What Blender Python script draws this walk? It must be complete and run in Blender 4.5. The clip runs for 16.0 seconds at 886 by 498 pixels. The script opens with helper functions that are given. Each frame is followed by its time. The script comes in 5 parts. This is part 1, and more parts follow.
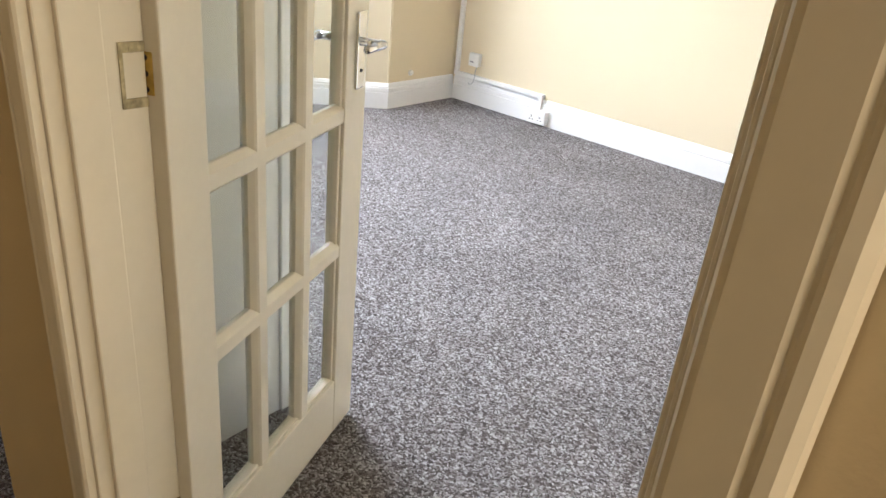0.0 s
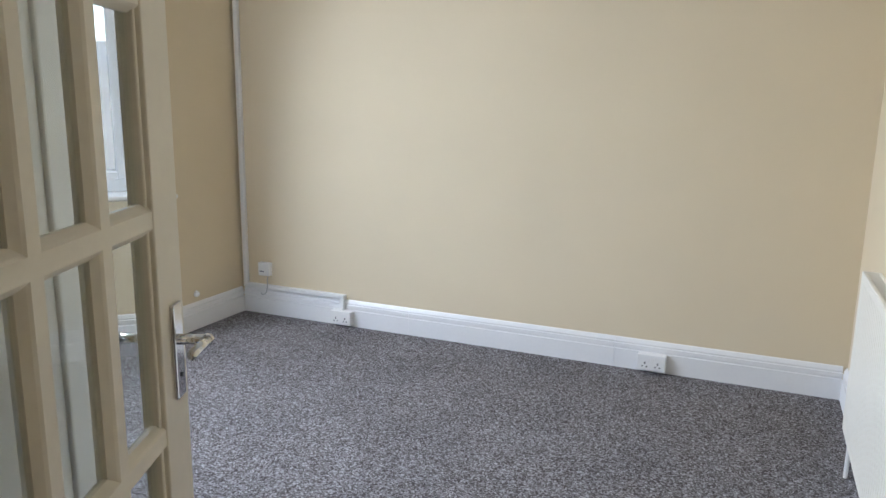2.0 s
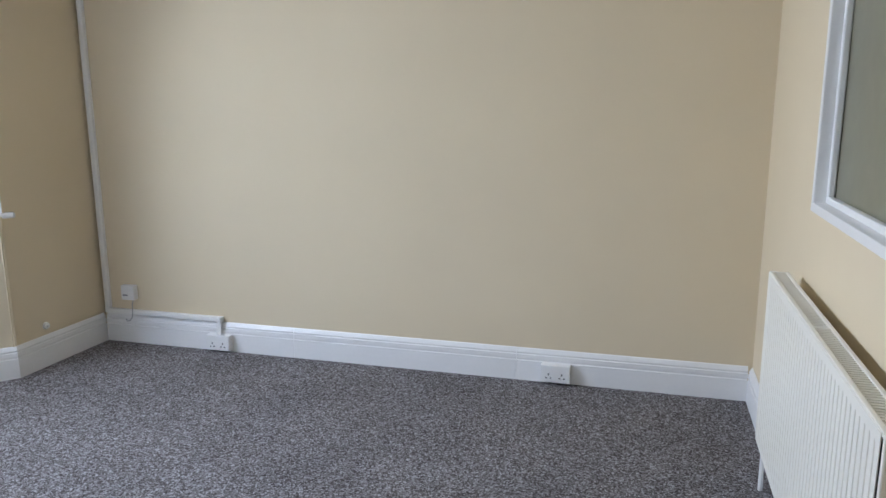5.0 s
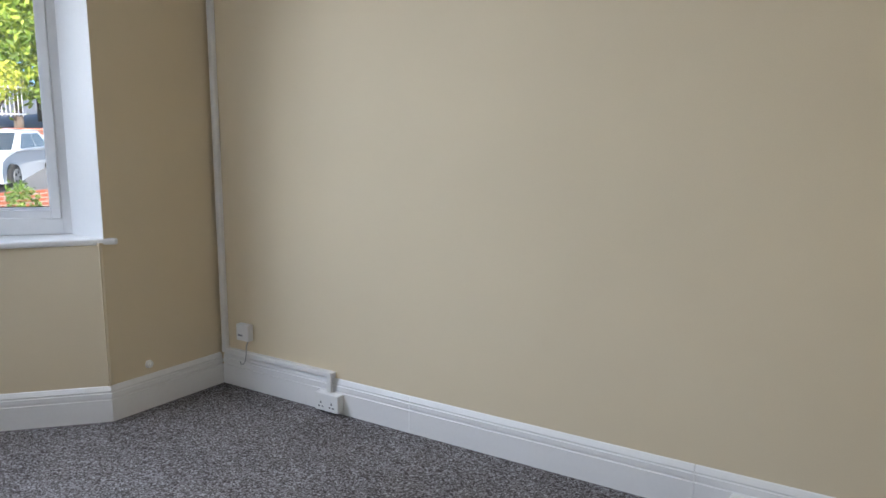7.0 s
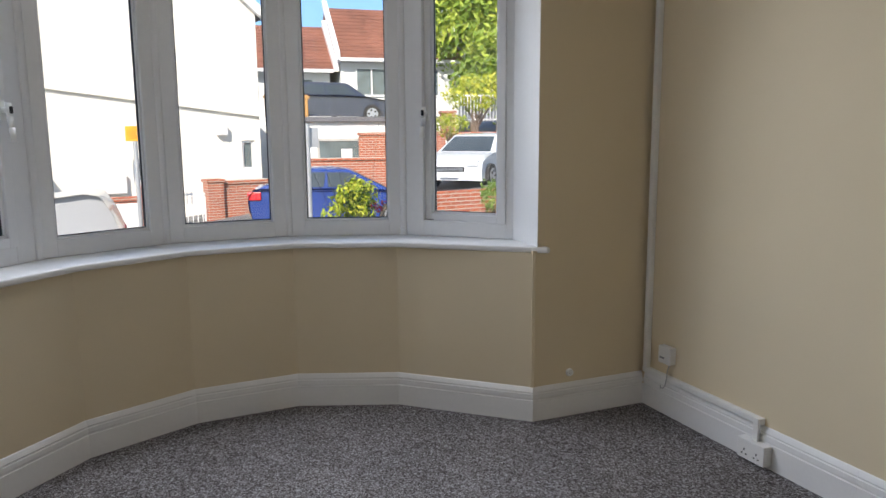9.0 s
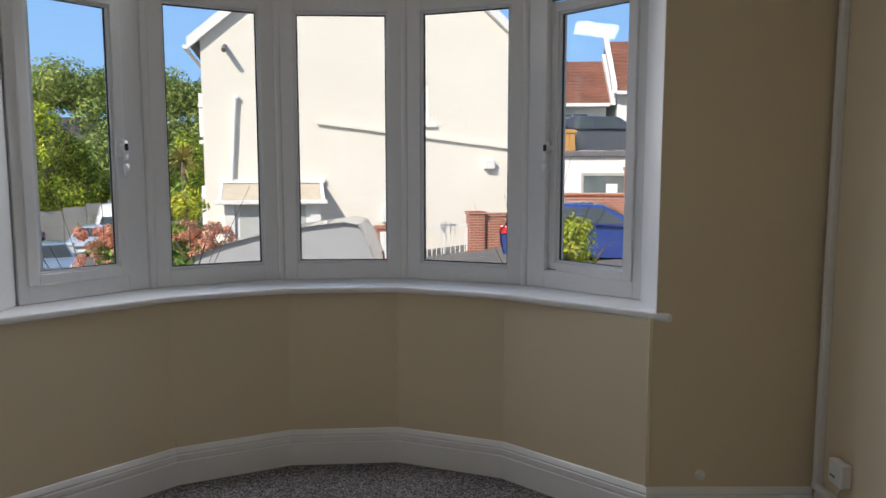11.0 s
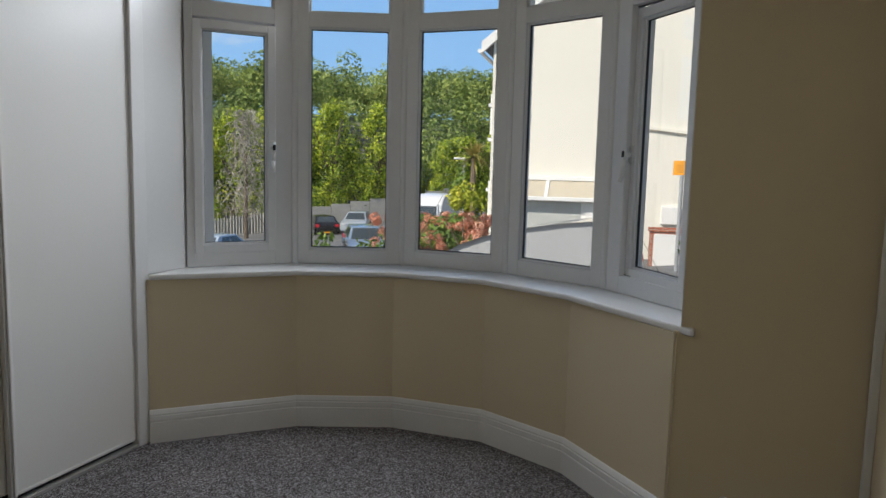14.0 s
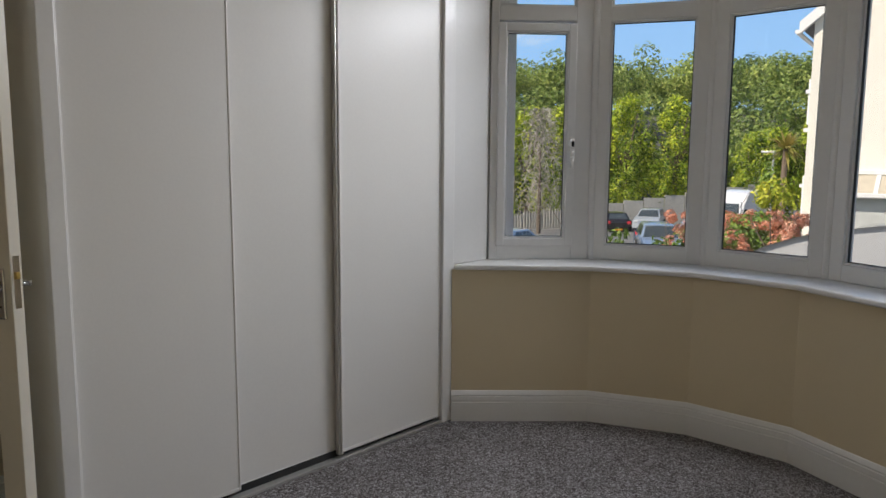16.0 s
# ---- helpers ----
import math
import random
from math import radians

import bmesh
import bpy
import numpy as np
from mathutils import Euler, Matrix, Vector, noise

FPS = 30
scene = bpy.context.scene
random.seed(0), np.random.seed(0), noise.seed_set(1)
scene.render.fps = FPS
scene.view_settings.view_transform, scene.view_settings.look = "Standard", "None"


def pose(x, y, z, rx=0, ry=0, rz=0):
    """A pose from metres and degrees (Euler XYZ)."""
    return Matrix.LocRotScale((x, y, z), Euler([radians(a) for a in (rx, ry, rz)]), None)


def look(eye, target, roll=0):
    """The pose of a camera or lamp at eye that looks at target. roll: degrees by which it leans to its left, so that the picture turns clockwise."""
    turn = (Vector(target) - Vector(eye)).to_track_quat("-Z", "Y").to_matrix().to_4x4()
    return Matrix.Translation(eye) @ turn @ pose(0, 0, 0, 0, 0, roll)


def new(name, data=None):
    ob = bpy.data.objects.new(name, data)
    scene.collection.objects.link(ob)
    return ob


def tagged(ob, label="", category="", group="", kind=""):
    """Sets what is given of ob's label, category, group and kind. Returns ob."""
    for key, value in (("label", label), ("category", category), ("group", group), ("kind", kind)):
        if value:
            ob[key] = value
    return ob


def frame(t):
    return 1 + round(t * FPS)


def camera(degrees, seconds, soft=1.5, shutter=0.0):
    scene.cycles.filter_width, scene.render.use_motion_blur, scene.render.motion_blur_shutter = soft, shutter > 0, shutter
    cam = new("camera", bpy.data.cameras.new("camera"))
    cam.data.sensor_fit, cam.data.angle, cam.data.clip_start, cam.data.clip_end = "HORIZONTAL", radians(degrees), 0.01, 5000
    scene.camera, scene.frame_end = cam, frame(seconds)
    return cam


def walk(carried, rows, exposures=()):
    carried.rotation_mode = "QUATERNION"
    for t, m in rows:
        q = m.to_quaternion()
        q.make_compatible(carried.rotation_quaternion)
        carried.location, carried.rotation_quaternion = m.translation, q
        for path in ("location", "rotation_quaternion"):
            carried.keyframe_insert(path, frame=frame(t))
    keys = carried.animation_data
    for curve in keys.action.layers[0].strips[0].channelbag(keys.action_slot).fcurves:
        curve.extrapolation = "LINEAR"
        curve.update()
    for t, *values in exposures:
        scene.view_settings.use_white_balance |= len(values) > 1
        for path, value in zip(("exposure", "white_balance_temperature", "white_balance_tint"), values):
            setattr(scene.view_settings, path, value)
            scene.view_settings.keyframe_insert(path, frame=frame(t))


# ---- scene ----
cam = camera(62.4, 16.0)
PATH = [
    (0, (3.47, -4.104, 1.321), (2.318, -2.714, 0.459), 6.0),
    (0.5, (3.436, -4.062, 1.334), (2.286, -2.621, 0.56), 4.3),
    (1, (3.275, -4.011, 1.359), (2.248, -2.433, 0.684), 2.1),
    (1.5, (3.167, -3.966, 1.401), (2.293, -2.251, 0.861), 1.1),
    (2, (3.155, -3.925, 1.428), (2.384, -2.123, 1.033), 0.8),
    (2.5, (3.156, -3.918, 1.438), (2.527, -2.042, 1.143), 0.9),
    (3, (3.167, -3.905, 1.438), (2.663, -1.988, 1.175), 0.9),
    (3.5, (3.163, -3.879, 1.423), (2.716, -1.952, 1.127), 0.9),
    (4, (3.188, -3.82, 1.407), (2.712, -1.91, 1.047), 0.3),
    (6.5, (2.995, -2.852, 1.407), (2.179, -1.066, 1.031), -0.5),
    (7, (3.108, -2.574, 1.356), (2.03, -0.918, 1.042), 0.1),
    (7.5, (3.135, -2.492, 1.348), (1.791, -1.042, 1.046), 0.4),
    (8, (3.06, -2.491, 1.413), (1.509, -1.272, 1.082), 0.5),
    (8.4, (3.047, -2.446, 1.381), (1.348, -1.436, 1.073), 0.2),
    (9, (3.015, -2.383, 1.412), (1.19, -1.627, 1.101), -0.4),
    (9.6, (2.885, -2.213, 1.399), (0.978, -1.681, 1.12), -0.4),
    (10, (2.776, -2.013, 1.415), (0.828, -1.635, 1.164), -0.4),
    (12.5, (2.758, -0.751, 1.438), (0.826, -1.212, 1.209), 0.9),
    (13, (2.819, -0.574, 1.45), (0.921, -1.16, 1.217), 1.1),
    (13.5, (2.878, -0.446, 1.447), (1.017, -1.141, 1.212), 1.2),
    (14, (2.818, -0.369, 1.463), (1.002, -1.172, 1.228), 1.4),
    (14.5, (2.812, -0.348, 1.469), (1.068, -1.297, 1.231), 1.4),
    (15, (2.824, -0.357, 1.465), (1.187, -1.48, 1.221), 1.1),
    (15.5, (2.829, -0.378, 1.459), (1.325, -1.673, 1.208), 0.8),
    (16, (2.84, -0.389, 1.46), (1.473, -1.826, 1.203), 0.4),
]
EXPO = [(0, 2.52, 6850, 11), (1, 2.15, 6600, 11), (1.6, 1.8, 6400, 10), (2.5, 1.3, 6050, 11), (3.5, 1.27, 6000, 11), (7, 1.05, 6300, 11), (9, 0.57, 6750, 12), (10, 0.32, 6850, 13), (12.5, -0.18, 6850, 10), (14.5, -0.05, 7000, 9), (16, 0.05, 7250, 12)]
walk(cam, [(t, look(e, g, r)) for t, e, g, r in PATH], EXPO)

# ---- world and sun ----
world = bpy.data.worlds.new("sky")
scene.world = world
world.use_nodes = True
wn = world.node_tree
sky = wn.nodes.new("ShaderNodeTexSky")
sky.sky_type = "NISHITA"
sky.sun_disc = False
SUN_ELEV, SUN_ROT = 38.0, 122.0
sky.sun_elevation, sky.sun_rotation = radians(SUN_ELEV), radians(SUN_ROT)
wn.links.new(sky.outputs[0], wn.nodes["Background"].inputs[0])
wn.nodes["Background"].inputs[1].default_value = 0.15
sun = new("sun", bpy.data.lights.new("sun", "SUN"))
sun.data.energy, sun.data.angle, sun.data.color = 5.0, radians(0.6), (1.0, 0.95, 0.87)
sky.dust_density = 0.3
sx, sy = math.sin(radians(SUN_ROT)), math.cos(radians(SUN_ROT))
sun.matrix_world = look((sx * 30, sy * 30, 30 * math.tan(radians(SUN_ELEV))), (0, 0, 0))


# sky light through the top lights of the bay, one lamp in each opening
# the lights that face the open hillside give more than those that face the house
for wx, wy, ax, ay, power in ((-0.78, -1.37, 0.99, -0.12, 5.5), (-0.87, -1.96, 1.0, 0.03, 11.0), (-0.73, -2.53, 0.98, 0.20, 9.7), (-0.365, -2.98, 0.63, 0.78, 1.8)):
    sl = new("window_sky_light", bpy.data.lights.new("window_sky_light", "AREA"))
    sl.data.shape, sl.data.size, sl.data.size_y, sl.data.spread = "RECTANGLE", 0.40, 0.10, radians(115)
    sl.data.energy, sl.data.color = power, (0.78, 0.86, 1.0)
    sl.matrix_world = look((wx + ax * 0.03, wy + ay * 0.03, 2.42), (wx + ax, wy + ay, 1.81))
# added warm fill lamp at the unseen far end of the hall
hl = new("hall_fill", bpy.data.lights.new("hall_fill", "AREA"))
hl.data.shape, hl.data.size, hl.data.size_y, hl.data.energy, hl.data.color = "RECTANGLE", 0.5, 1.6, 5.4, (1.0, 0.83, 0.60)
hl.matrix_world = look((5.15, -4.02, 1.5), (2.6, -3.75, 1.2))


# ---- materials ----
def mat(name, color, rough=0.6, metal=0.0, grain=None, amount=0.06, bump=0.0, stain=0.0, spec=0.5, coat=0.0, stain_scale=1.3):
    """Principled surface with grain at one scale, faint staining at another and a little relief."""
    m = bpy.data.materials.new(name)
    m.use_nodes = True
    nt, b = m.node_tree, m.node_tree.nodes["Principled BSDF"]
    b.inputs["Roughness"].default_value, b.inputs["Metallic"].default_value = rough, metal
    b.inputs["Specular IOR Level"].default_value = spec
    b.inputs["Coat Weight"].default_value = coat
    b.inputs["Base Color"].default_value = (*color, 1)
    if grain:
        tc = nt.nodes.new("ShaderNodeTexCoord")
        n1 = nt.nodes.new("ShaderNodeTexNoise")
        n1.inputs["Scale"].default_value, n1.inputs["Detail"].default_value = grain, 6
        n2 = nt.nodes.new("ShaderNodeTexNoise")
        n2.inputs["Scale"].default_value, n2.inputs["Detail"].default_value = stain_scale, 4
        for n in (n1, n2):
            nt.links.new(tc.outputs["Object"], n.inputs["Vector"])
        r1 = nt.nodes.new("ShaderNodeMapRange")
        r1.inputs["From Min"].default_value, r1.inputs["From Max"].default_value = 0.3, 0.7
        r1.inputs["To Min"].default_value, r1.inputs["To Max"].default_value = 1 - amount, 1 + amount
        nt.links.new(n1.outputs["Fac"], r1.inputs["Value"])
        r2 = nt.nodes.new("ShaderNodeMapRange")
        r2.inputs["From Min"].default_value, r2.inputs["From Max"].default_value = 0.3, 0.7
        r2.inputs["To Min"].default_value, r2.inputs["To Max"].default_value = 1 - stain, 1 + stain * 0.5
        nt.links.new(n2.outputs["Fac"], r2.inputs["Value"])
        mul = nt.nodes.new("ShaderNodeMath")
        mul.operation = "MULTIPLY"
        nt.links.new(r1.outputs[0], mul.inputs[0])
        nt.links.new(r2.outputs[0], mul.inputs[1])
        vm = nt.nodes.new("ShaderNodeVectorMath")
        vm.operation = "SCALE"
        vm.inputs[0].default_value = color
        nt.links.new(mul.outputs[0], vm.inputs["Scale"])
        nt.links.new(vm.outputs[0], b.inputs["Base Color"])
        if bump:
            bp = nt.nodes.new("ShaderNodeBump")
            bp.inputs["Strength"].default_value, bp.inputs["Distance"].default_value = bump, 0.004
            nt.links.new(n1.outputs["Fac"], bp.inputs["Height"])
            nt.links.new(bp.outputs[0], b.inputs["Normal"])
    return m


def glass_mat(name, tint=(1, 1, 1), rough=0.0, floor_gloss=0.04):
    """A thin pane: clear, with the mirror gloss of glass."""
    m = bpy.data.materials.new(name)
    m.use_nodes = True
    nt = m.node_tree
    nt.nodes.remove(nt.nodes["Principled BSDF"])
    tr, gl = nt.nodes.new("ShaderNodeBsdfTransparent"), nt.nodes.new("ShaderNodeBsdfGlossy")
    tr.inputs[0].default_value = (*tint, 1)
    gl.inputs["Roughness"].default_value = rough
    lw, mx = nt.nodes.new("ShaderNodeLayerWeight"), nt.nodes.new("ShaderNodeMixShader")
    pw, mr = nt.nodes.new("ShaderNodeMath"), nt.nodes.new("ShaderNodeMapRange")
    pw.operation = "POWER"
    pw.inputs[1].default_value = 5.0
    mr.inputs["To Min"].default_value, mr.inputs["To Max"].default_value = floor_gloss, 0.9
    lw.inputs["Blend"].default_value = 0.5
    nt.links.new(lw.outputs["Facing"], pw.inputs[0])
    nt.links.new(pw.outputs[0], mr.inputs["Value"])
    nt.links.new(mr.outputs[0], mx.inputs[0])
    nt.links.new(tr.outputs[0], mx.inputs[1])
    nt.links.new(gl.outputs[0], mx.inputs[2])
    nt.links.new(mx.outputs[0], nt.nodes["Material Output"].inputs[0])
    return m


def carpet_mat():
    """Loop-pile carpet flecked in greys, with a row of loops about eight millimetres apart."""
    m = bpy.data.materials.new("carpet")
    m.use_nodes = True
    nt, b = m.node_tree, m.node_tree.nodes["Principled BSDF"]
    b.inputs["Roughness"].default_value = 1.0
    b.inputs["Specular IOR Level"].default_value = 0.1
    tc = nt.nodes.new("ShaderNodeTexCoord")
    vo = nt.nodes.new("ShaderNodeTexVoronoi")
    vo.inputs["Scale"].default_value = 185
    wob = nt.nodes.new("ShaderNodeTexNoise")
    wob.inputs["Scale"].default_value, wob.inputs["Detail"].default_value = 60, 3
    mixv = nt.nodes.new("ShaderNodeMix")
    mixv.data_type = "VECTOR"
    mixv.inputs[0].default_value = 0.02
    nt.links.new(tc.outputs["Object"], mixv.inputs[4])
    nt.links.new(wob.outputs["Color"], mixv.inputs[5])
    nt.links.new(tc.outputs["Object"], wob.inputs["Vector"])
    nt.links.new(mixv.outputs[1], vo.inputs["Vector"])
    sep = nt.nodes.new("ShaderNodeSeparateColor")
    nt.links.new(vo.outputs["Color"], sep.inputs[0])
    ramp = nt.nodes.new("ShaderNodeValToRGB")
    cr = ramp.color_ramp
    cr.elements[0].position, cr.elements[0].color = 0.0, (0.065, 0.057, 0.055, 1)
    cr.elements[1].position, cr.elements[1].color = 1.0, (0.50, 0.49, 0.50, 1)
    for p, c in ((0.3, (0.115, 0.099, 0.095, 1)), (0.55, (0.205, 0.190, 0.190, 1)), (0.8, (0.32, 0.305, 0.31, 1))):
        e = cr.elements.new(p)
        e.color = c
    nt.links.new(sep.outputs[0], ramp.inputs[0])
    big = nt.nodes.new("ShaderNodeTexNoise")
    big.inputs["Scale"].default_value, big.inputs["Detail"].default_value = 2.2, 5
    nt.links.new(tc.outputs["Object"], big.inputs["Vector"])
    rg = nt.nodes.new("ShaderNodeMapRange")
    rg.inputs["From Min"].default_value, rg.inputs["From Max"].default_value = 0.3, 0.7
    rg.inputs["To Min"].default_value, rg.inputs["To Max"].default_value = 0.86, 1.1
    nt.links.new(big.outputs["Fac"], rg.inputs["Value"])
    vm = nt.nodes.new("ShaderNodeVectorMath")
    vm.operation = "SCALE"
    nt.links.new(ramp.outputs[0], vm.inputs[0])
    nt.links.new(rg.outputs[0], vm.inputs["Scale"])
    nt.links.new(vm.outputs[0], b.inputs["Base Color"])
    bp = nt.nodes.new("ShaderNodeBump")
    bp.invert = True
    bp.inputs["Strength"].default_value, bp.inputs["Distance"].default_value = 0.9, 0.006
    nt.links.new(vo.outputs["Distance"], bp.inputs["Height"])
    nt.links.new(bp.outputs[0], b.inputs["Normal"])
    return m


M_WALL = mat("cream_emulsion", (0.73, 0.615, 0.425), 0.75, grain=220, amount=0.015, bump=0.12, stain=0.03)
M_CEIL = mat("ceiling_white", (0.79, 0.78, 0.75), 0.85, grain=150, amount=0.02, bump=0.1, stain=0.02)
M_GLOSS = mat("white_gloss_paint", (0.83, 0.82, 0.80), 0.32, grain=60, amount=0.012, bump=0.05, stain=0.03)
M_CREAMGLOSS = mat("aged_white_gloss", (0.80, 0.75, 0.64), 0.3, grain=45, amount=0.015, bump=0.05, stain=0.04)
M_UPVC = mat("white_window_plastic", (0.80, 0.80, 0.80), 0.28, grain=30, amount=0.015, stain=0.04)
M_PANEL = mat("white_door_panel", (0.82, 0.80, 0.765), 0.36, grain=90, amount=0.012, bump=0.03, stain=0.02)
M_ALU = mat("satin_trim", (0.62, 0.60, 0.57), 0.3, metal=0.6, grain=80, amount=0.04)
# near-black for buttons and screws, and for shade in holes and gaps
M_DARK = mat("black_parts_and_shade", (0.02, 0.02, 0.02), 0.7)
M_RUBBER = mat("black_seal", (0.02, 0.02, 0.022), 0.6)
M_CHROME = mat("polished_chrome", (0.75, 0.75, 0.76), 0.12, metal=1.0, grain=40, amount=0.03)
M_BRASS = mat("worn_brass", (0.55, 0.38, 0.12), 0.35, metal=1.0, grain=90, amount=0.15, stain=0.3, stain_scale=40)
M_OLDHINGE = mat("painted_over_brass", (0.42, 0.36, 0.22), 0.45, metal=0.3, grain=120, amount=0.3, stain=0.4, stain_scale=50)
M_PLASTIC = mat("white_plastic", (0.82, 0.81, 0.78), 0.35, grain=50, amount=0.01)
M_RAD = mat("radiator_enamel", (0.84, 0.81, 0.72), 0.35, grain=40, amount=0.012, stain=0.02)
M_GLASS = glass_mat("window_glass")
M_DGLASS = glass_mat("door_glass", (0.96, 0.98, 0.97), 0.01)
M_CARPET = carpet_mat()


# ---- building helpers ----
def box(bm, x0, x1, y0, y1, z0, z1, bevel=0.0):
    r = bmesh.ops.create_cube(bm, size=1.0, matrix=Matrix.LocRotScale(((x0 + x1) / 2, (y0 + y1) / 2, (z0 + z1) / 2), None, (abs(x1 - x0), abs(y1 - y0), abs(z1 - z0))))
    if bevel:
        es = list({e for v in r["verts"] for e in v.link_edges})
        bmesh.ops.bevel(bm, geom=es, offset=bevel, segments=2, affect="EDGES", profile=0.5)
    return r["verts"]


def cyl(bm, r0, r1, depth, m, seg=16):
    return bmesh.ops.create_cone(bm, cap_ends=True, segments=seg, radius1=r0, radius2=r1, depth=depth, matrix=m)["verts"]


def prism(bm, pts, z0, z1):
    """Upright prism over a plan polygon."""
    lo = [bm.verts.new((x, y, z0)) for x, y in pts]
    hi = [bm.verts.new((x, y, z1)) for x, y in pts]
    n = len(pts)
    fs = [bm.faces.new(lo[::-1]), bm.faces.new(hi)]
    for i in range(n):
        fs.append(bm.faces.new((lo[i], lo[(i + 1) % n], hi[(i + 1) % n], hi[i])))
    bmesh.ops.recalc_face_normals(bm, faces=fs)


def offset_line(pts, d):
    """The plan line moved d to its left, with mitred corners."""
    out = []
    for i, p in enumerate(pts):
        p = Vector(p)
        dirs = []
        if i:
            dirs.append((p - Vector(pts[i - 1])).normalized())
        if i < len(pts) - 1:
            dirs.append((Vector(pts[i + 1]) - p).normalized())
        ns = [Vector((-q.y, q.x)) for q in dirs]
        n = sum(ns, Vector((0, 0))).normalized()
        out.append(tuple(p + n * (d / n.dot(ns[0]))))
    return out


def sweep(bm, pts, profile):
    """Sweep a profile of (depth to the left, height) along a plan line, mitred and capped."""
    rows = []
    for d, z in profile:
        rows.append([bm.verts.new((x, y, z)) for x, y in offset_line(pts, d)])
    n, k = len(pts), len(profile)
    fs = []
    for j in range(k):
        for i in range(n - 1):
            fs.append(bm.faces.new((rows[j][i], rows[j][i + 1], rows[(j + 1) % k][i + 1], rows[(j + 1) % k][i])))
    fs.append(bm.faces.new([rows[j][0] for j in range(k)]))
    fs.append(bm.faces.new([rows[j][n - 1] for j in range(k)][::-1]))
    bmesh.ops.recalc_face_normals(bm, faces=fs)


def mesh_of(name, bm, material):
    me = bpy.data.meshes.new(name)
    bm.to_mesh(me)
    bm.free()
    for m in (material if isinstance(material, (list, tuple)) else [material]):
        me.materials.append(m)
    return me


def smooth(ob, angle=35):
    me = ob.data
    bm = bmesh.new()
    bm.from_mesh(me)
    for f in bm.faces:
        f.smooth = True
    for e in bm.edges:
        if len(e.link_faces) == 2 and e.calc_face_angle(0) > radians(angle):
            e.smooth = False
    bm.to_mesh(me)
    bm.free()
    return ob


def part(name, bm, material, parent, label="", at=None):
    ob = new(name, mesh_of(name, bm, material))
    ob.parent = parent
    if at is not None:
        ob.matrix_local = at
    return tagged(ob, label)


def thing(name, label, category, m=None, group="", kind=""):
    ob = new(name)
    ob.empty_display_size = 0.2
    if m is not None:
        ob.matrix_world = m
    return tagged(ob, label, category, group, kind)


def structure(name, bm, material, label="", category=""):
    return tagged(new(name, mesh_of(name, bm, material)), label, category, kind="structure")


# ---- the room ----
CEIL = 2.62
WX = 3.65          # wall with the borrowed light
BACK = -3.62       # room face of the door wall
HALL = -3.75
BAY = [(0.0, -0.66), (-0.49, -1.19), (-0.68, -1.68), (-0.645, -2.19), (-0.42, -2.66), (0.13, -3.165)]
WIN = [(-0.275, -0.615), (-0.70, -1.067), (-0.915, -1.647), (-0.893, -2.27), (-0.615, -2.813), (-0.158, -3.185)]
SILL_Z = 0.872
HEAD_Z = 2.50
wall_line = offset_line(BAY, -0.018)      # plaster behind the skirting

bm = bmesh.new()
prism(bm, [(-0.95, -0.4), (-1.2, -1.2), (-1.2, -2.7), (-0.6, -3.5), (-0.2, -5.6), (5.2, -5.6), (5.2, 0.3), (-0.3, 0.3)], -0.12, 0.0)
structure("floor", bm, M_CARPET, "grey flecked loop-pile carpet laid wall to wall", "carpet")

bm = bmesh.new()
box(bm, -0.3, 3.95, 0.018, 0.30, 0, CEIL + 0.2)
structure("wall_north", bm, M_WALL, "plain cream painted plaster wall", "wall")

bm = bmesh.new()
prism(bm, [(-0.018, 0.018), (-0.018, -0.633), (-0.30, -0.622), (-0.30, 0.018)], SILL_Z - 0.02, CEIL + 0.2)
prism(bm, [(-0.018, 0.018), (-0.018, -0.66), (-0.30, -0.66), (-0.30, 0.018)], 0, SILL_Z - 0.02)
structure("wall_west", bm, M_WALL, "short cream return wall beside the bay", "wall")

bm = bmesh.new()
outer = offset_line(WIN, -0.16)
lowpts = wall_line + [(-0.3, -3.5), *reversed(outer), (-0.5, -0.62)]
prism(bm, lowpts, 0, SILL_Z - 0.03)
structure("wall_bay", bm, M_WALL, "cream plaster wall below the bay window", "wall")

bm = bmesh.new()
prism(bm, offset_line(WIN, 0.30) + list(reversed(offset_line(WIN, -0.3))), HEAD_Z, CEIL + 0.2)
structure("wall_bay_head", bm, M_WALL, "plaster head over the bay window", "wall")

bm = bmesh.new()
prism(bm, [(-0.95, -0.4), (-1.2, -1.2), (-1.2, -2.7), (-0.6, -3.5), (-0.2, -5.6), (5.2, -5.6), (5.2, 0.3), (-0.3, 0.3)], CEIL, CEIL + 0.15)
structure("ceiling", bm, M_CEIL, "plain white ceiling", "ceiling")

# wall with the borrowed light, opening through it
IY0, IY1, IZ0, IZ1 = -2.262, -0.985, 1.065, 2.14
bm = bmesh.new()
box(bm, WX, WX + 0.11, -3.75, 0.02, 0, IZ0)
box(bm, WX, WX + 0.11, -3.75, 0.02, IZ1, CEIL + 0.1)
box(bm, WX, WX + 0.11, -3.75, IY0, IZ0, IZ1)
box(bm, WX, WX + 0.11, IY1, 0.02, IZ0, IZ1)
bmesh.ops.remove_doubles(bm, verts=bm.verts, dist=0.0005)
structure("wall_east", bm, M_WALL, "cream plaster wall with an internal window", "wall")

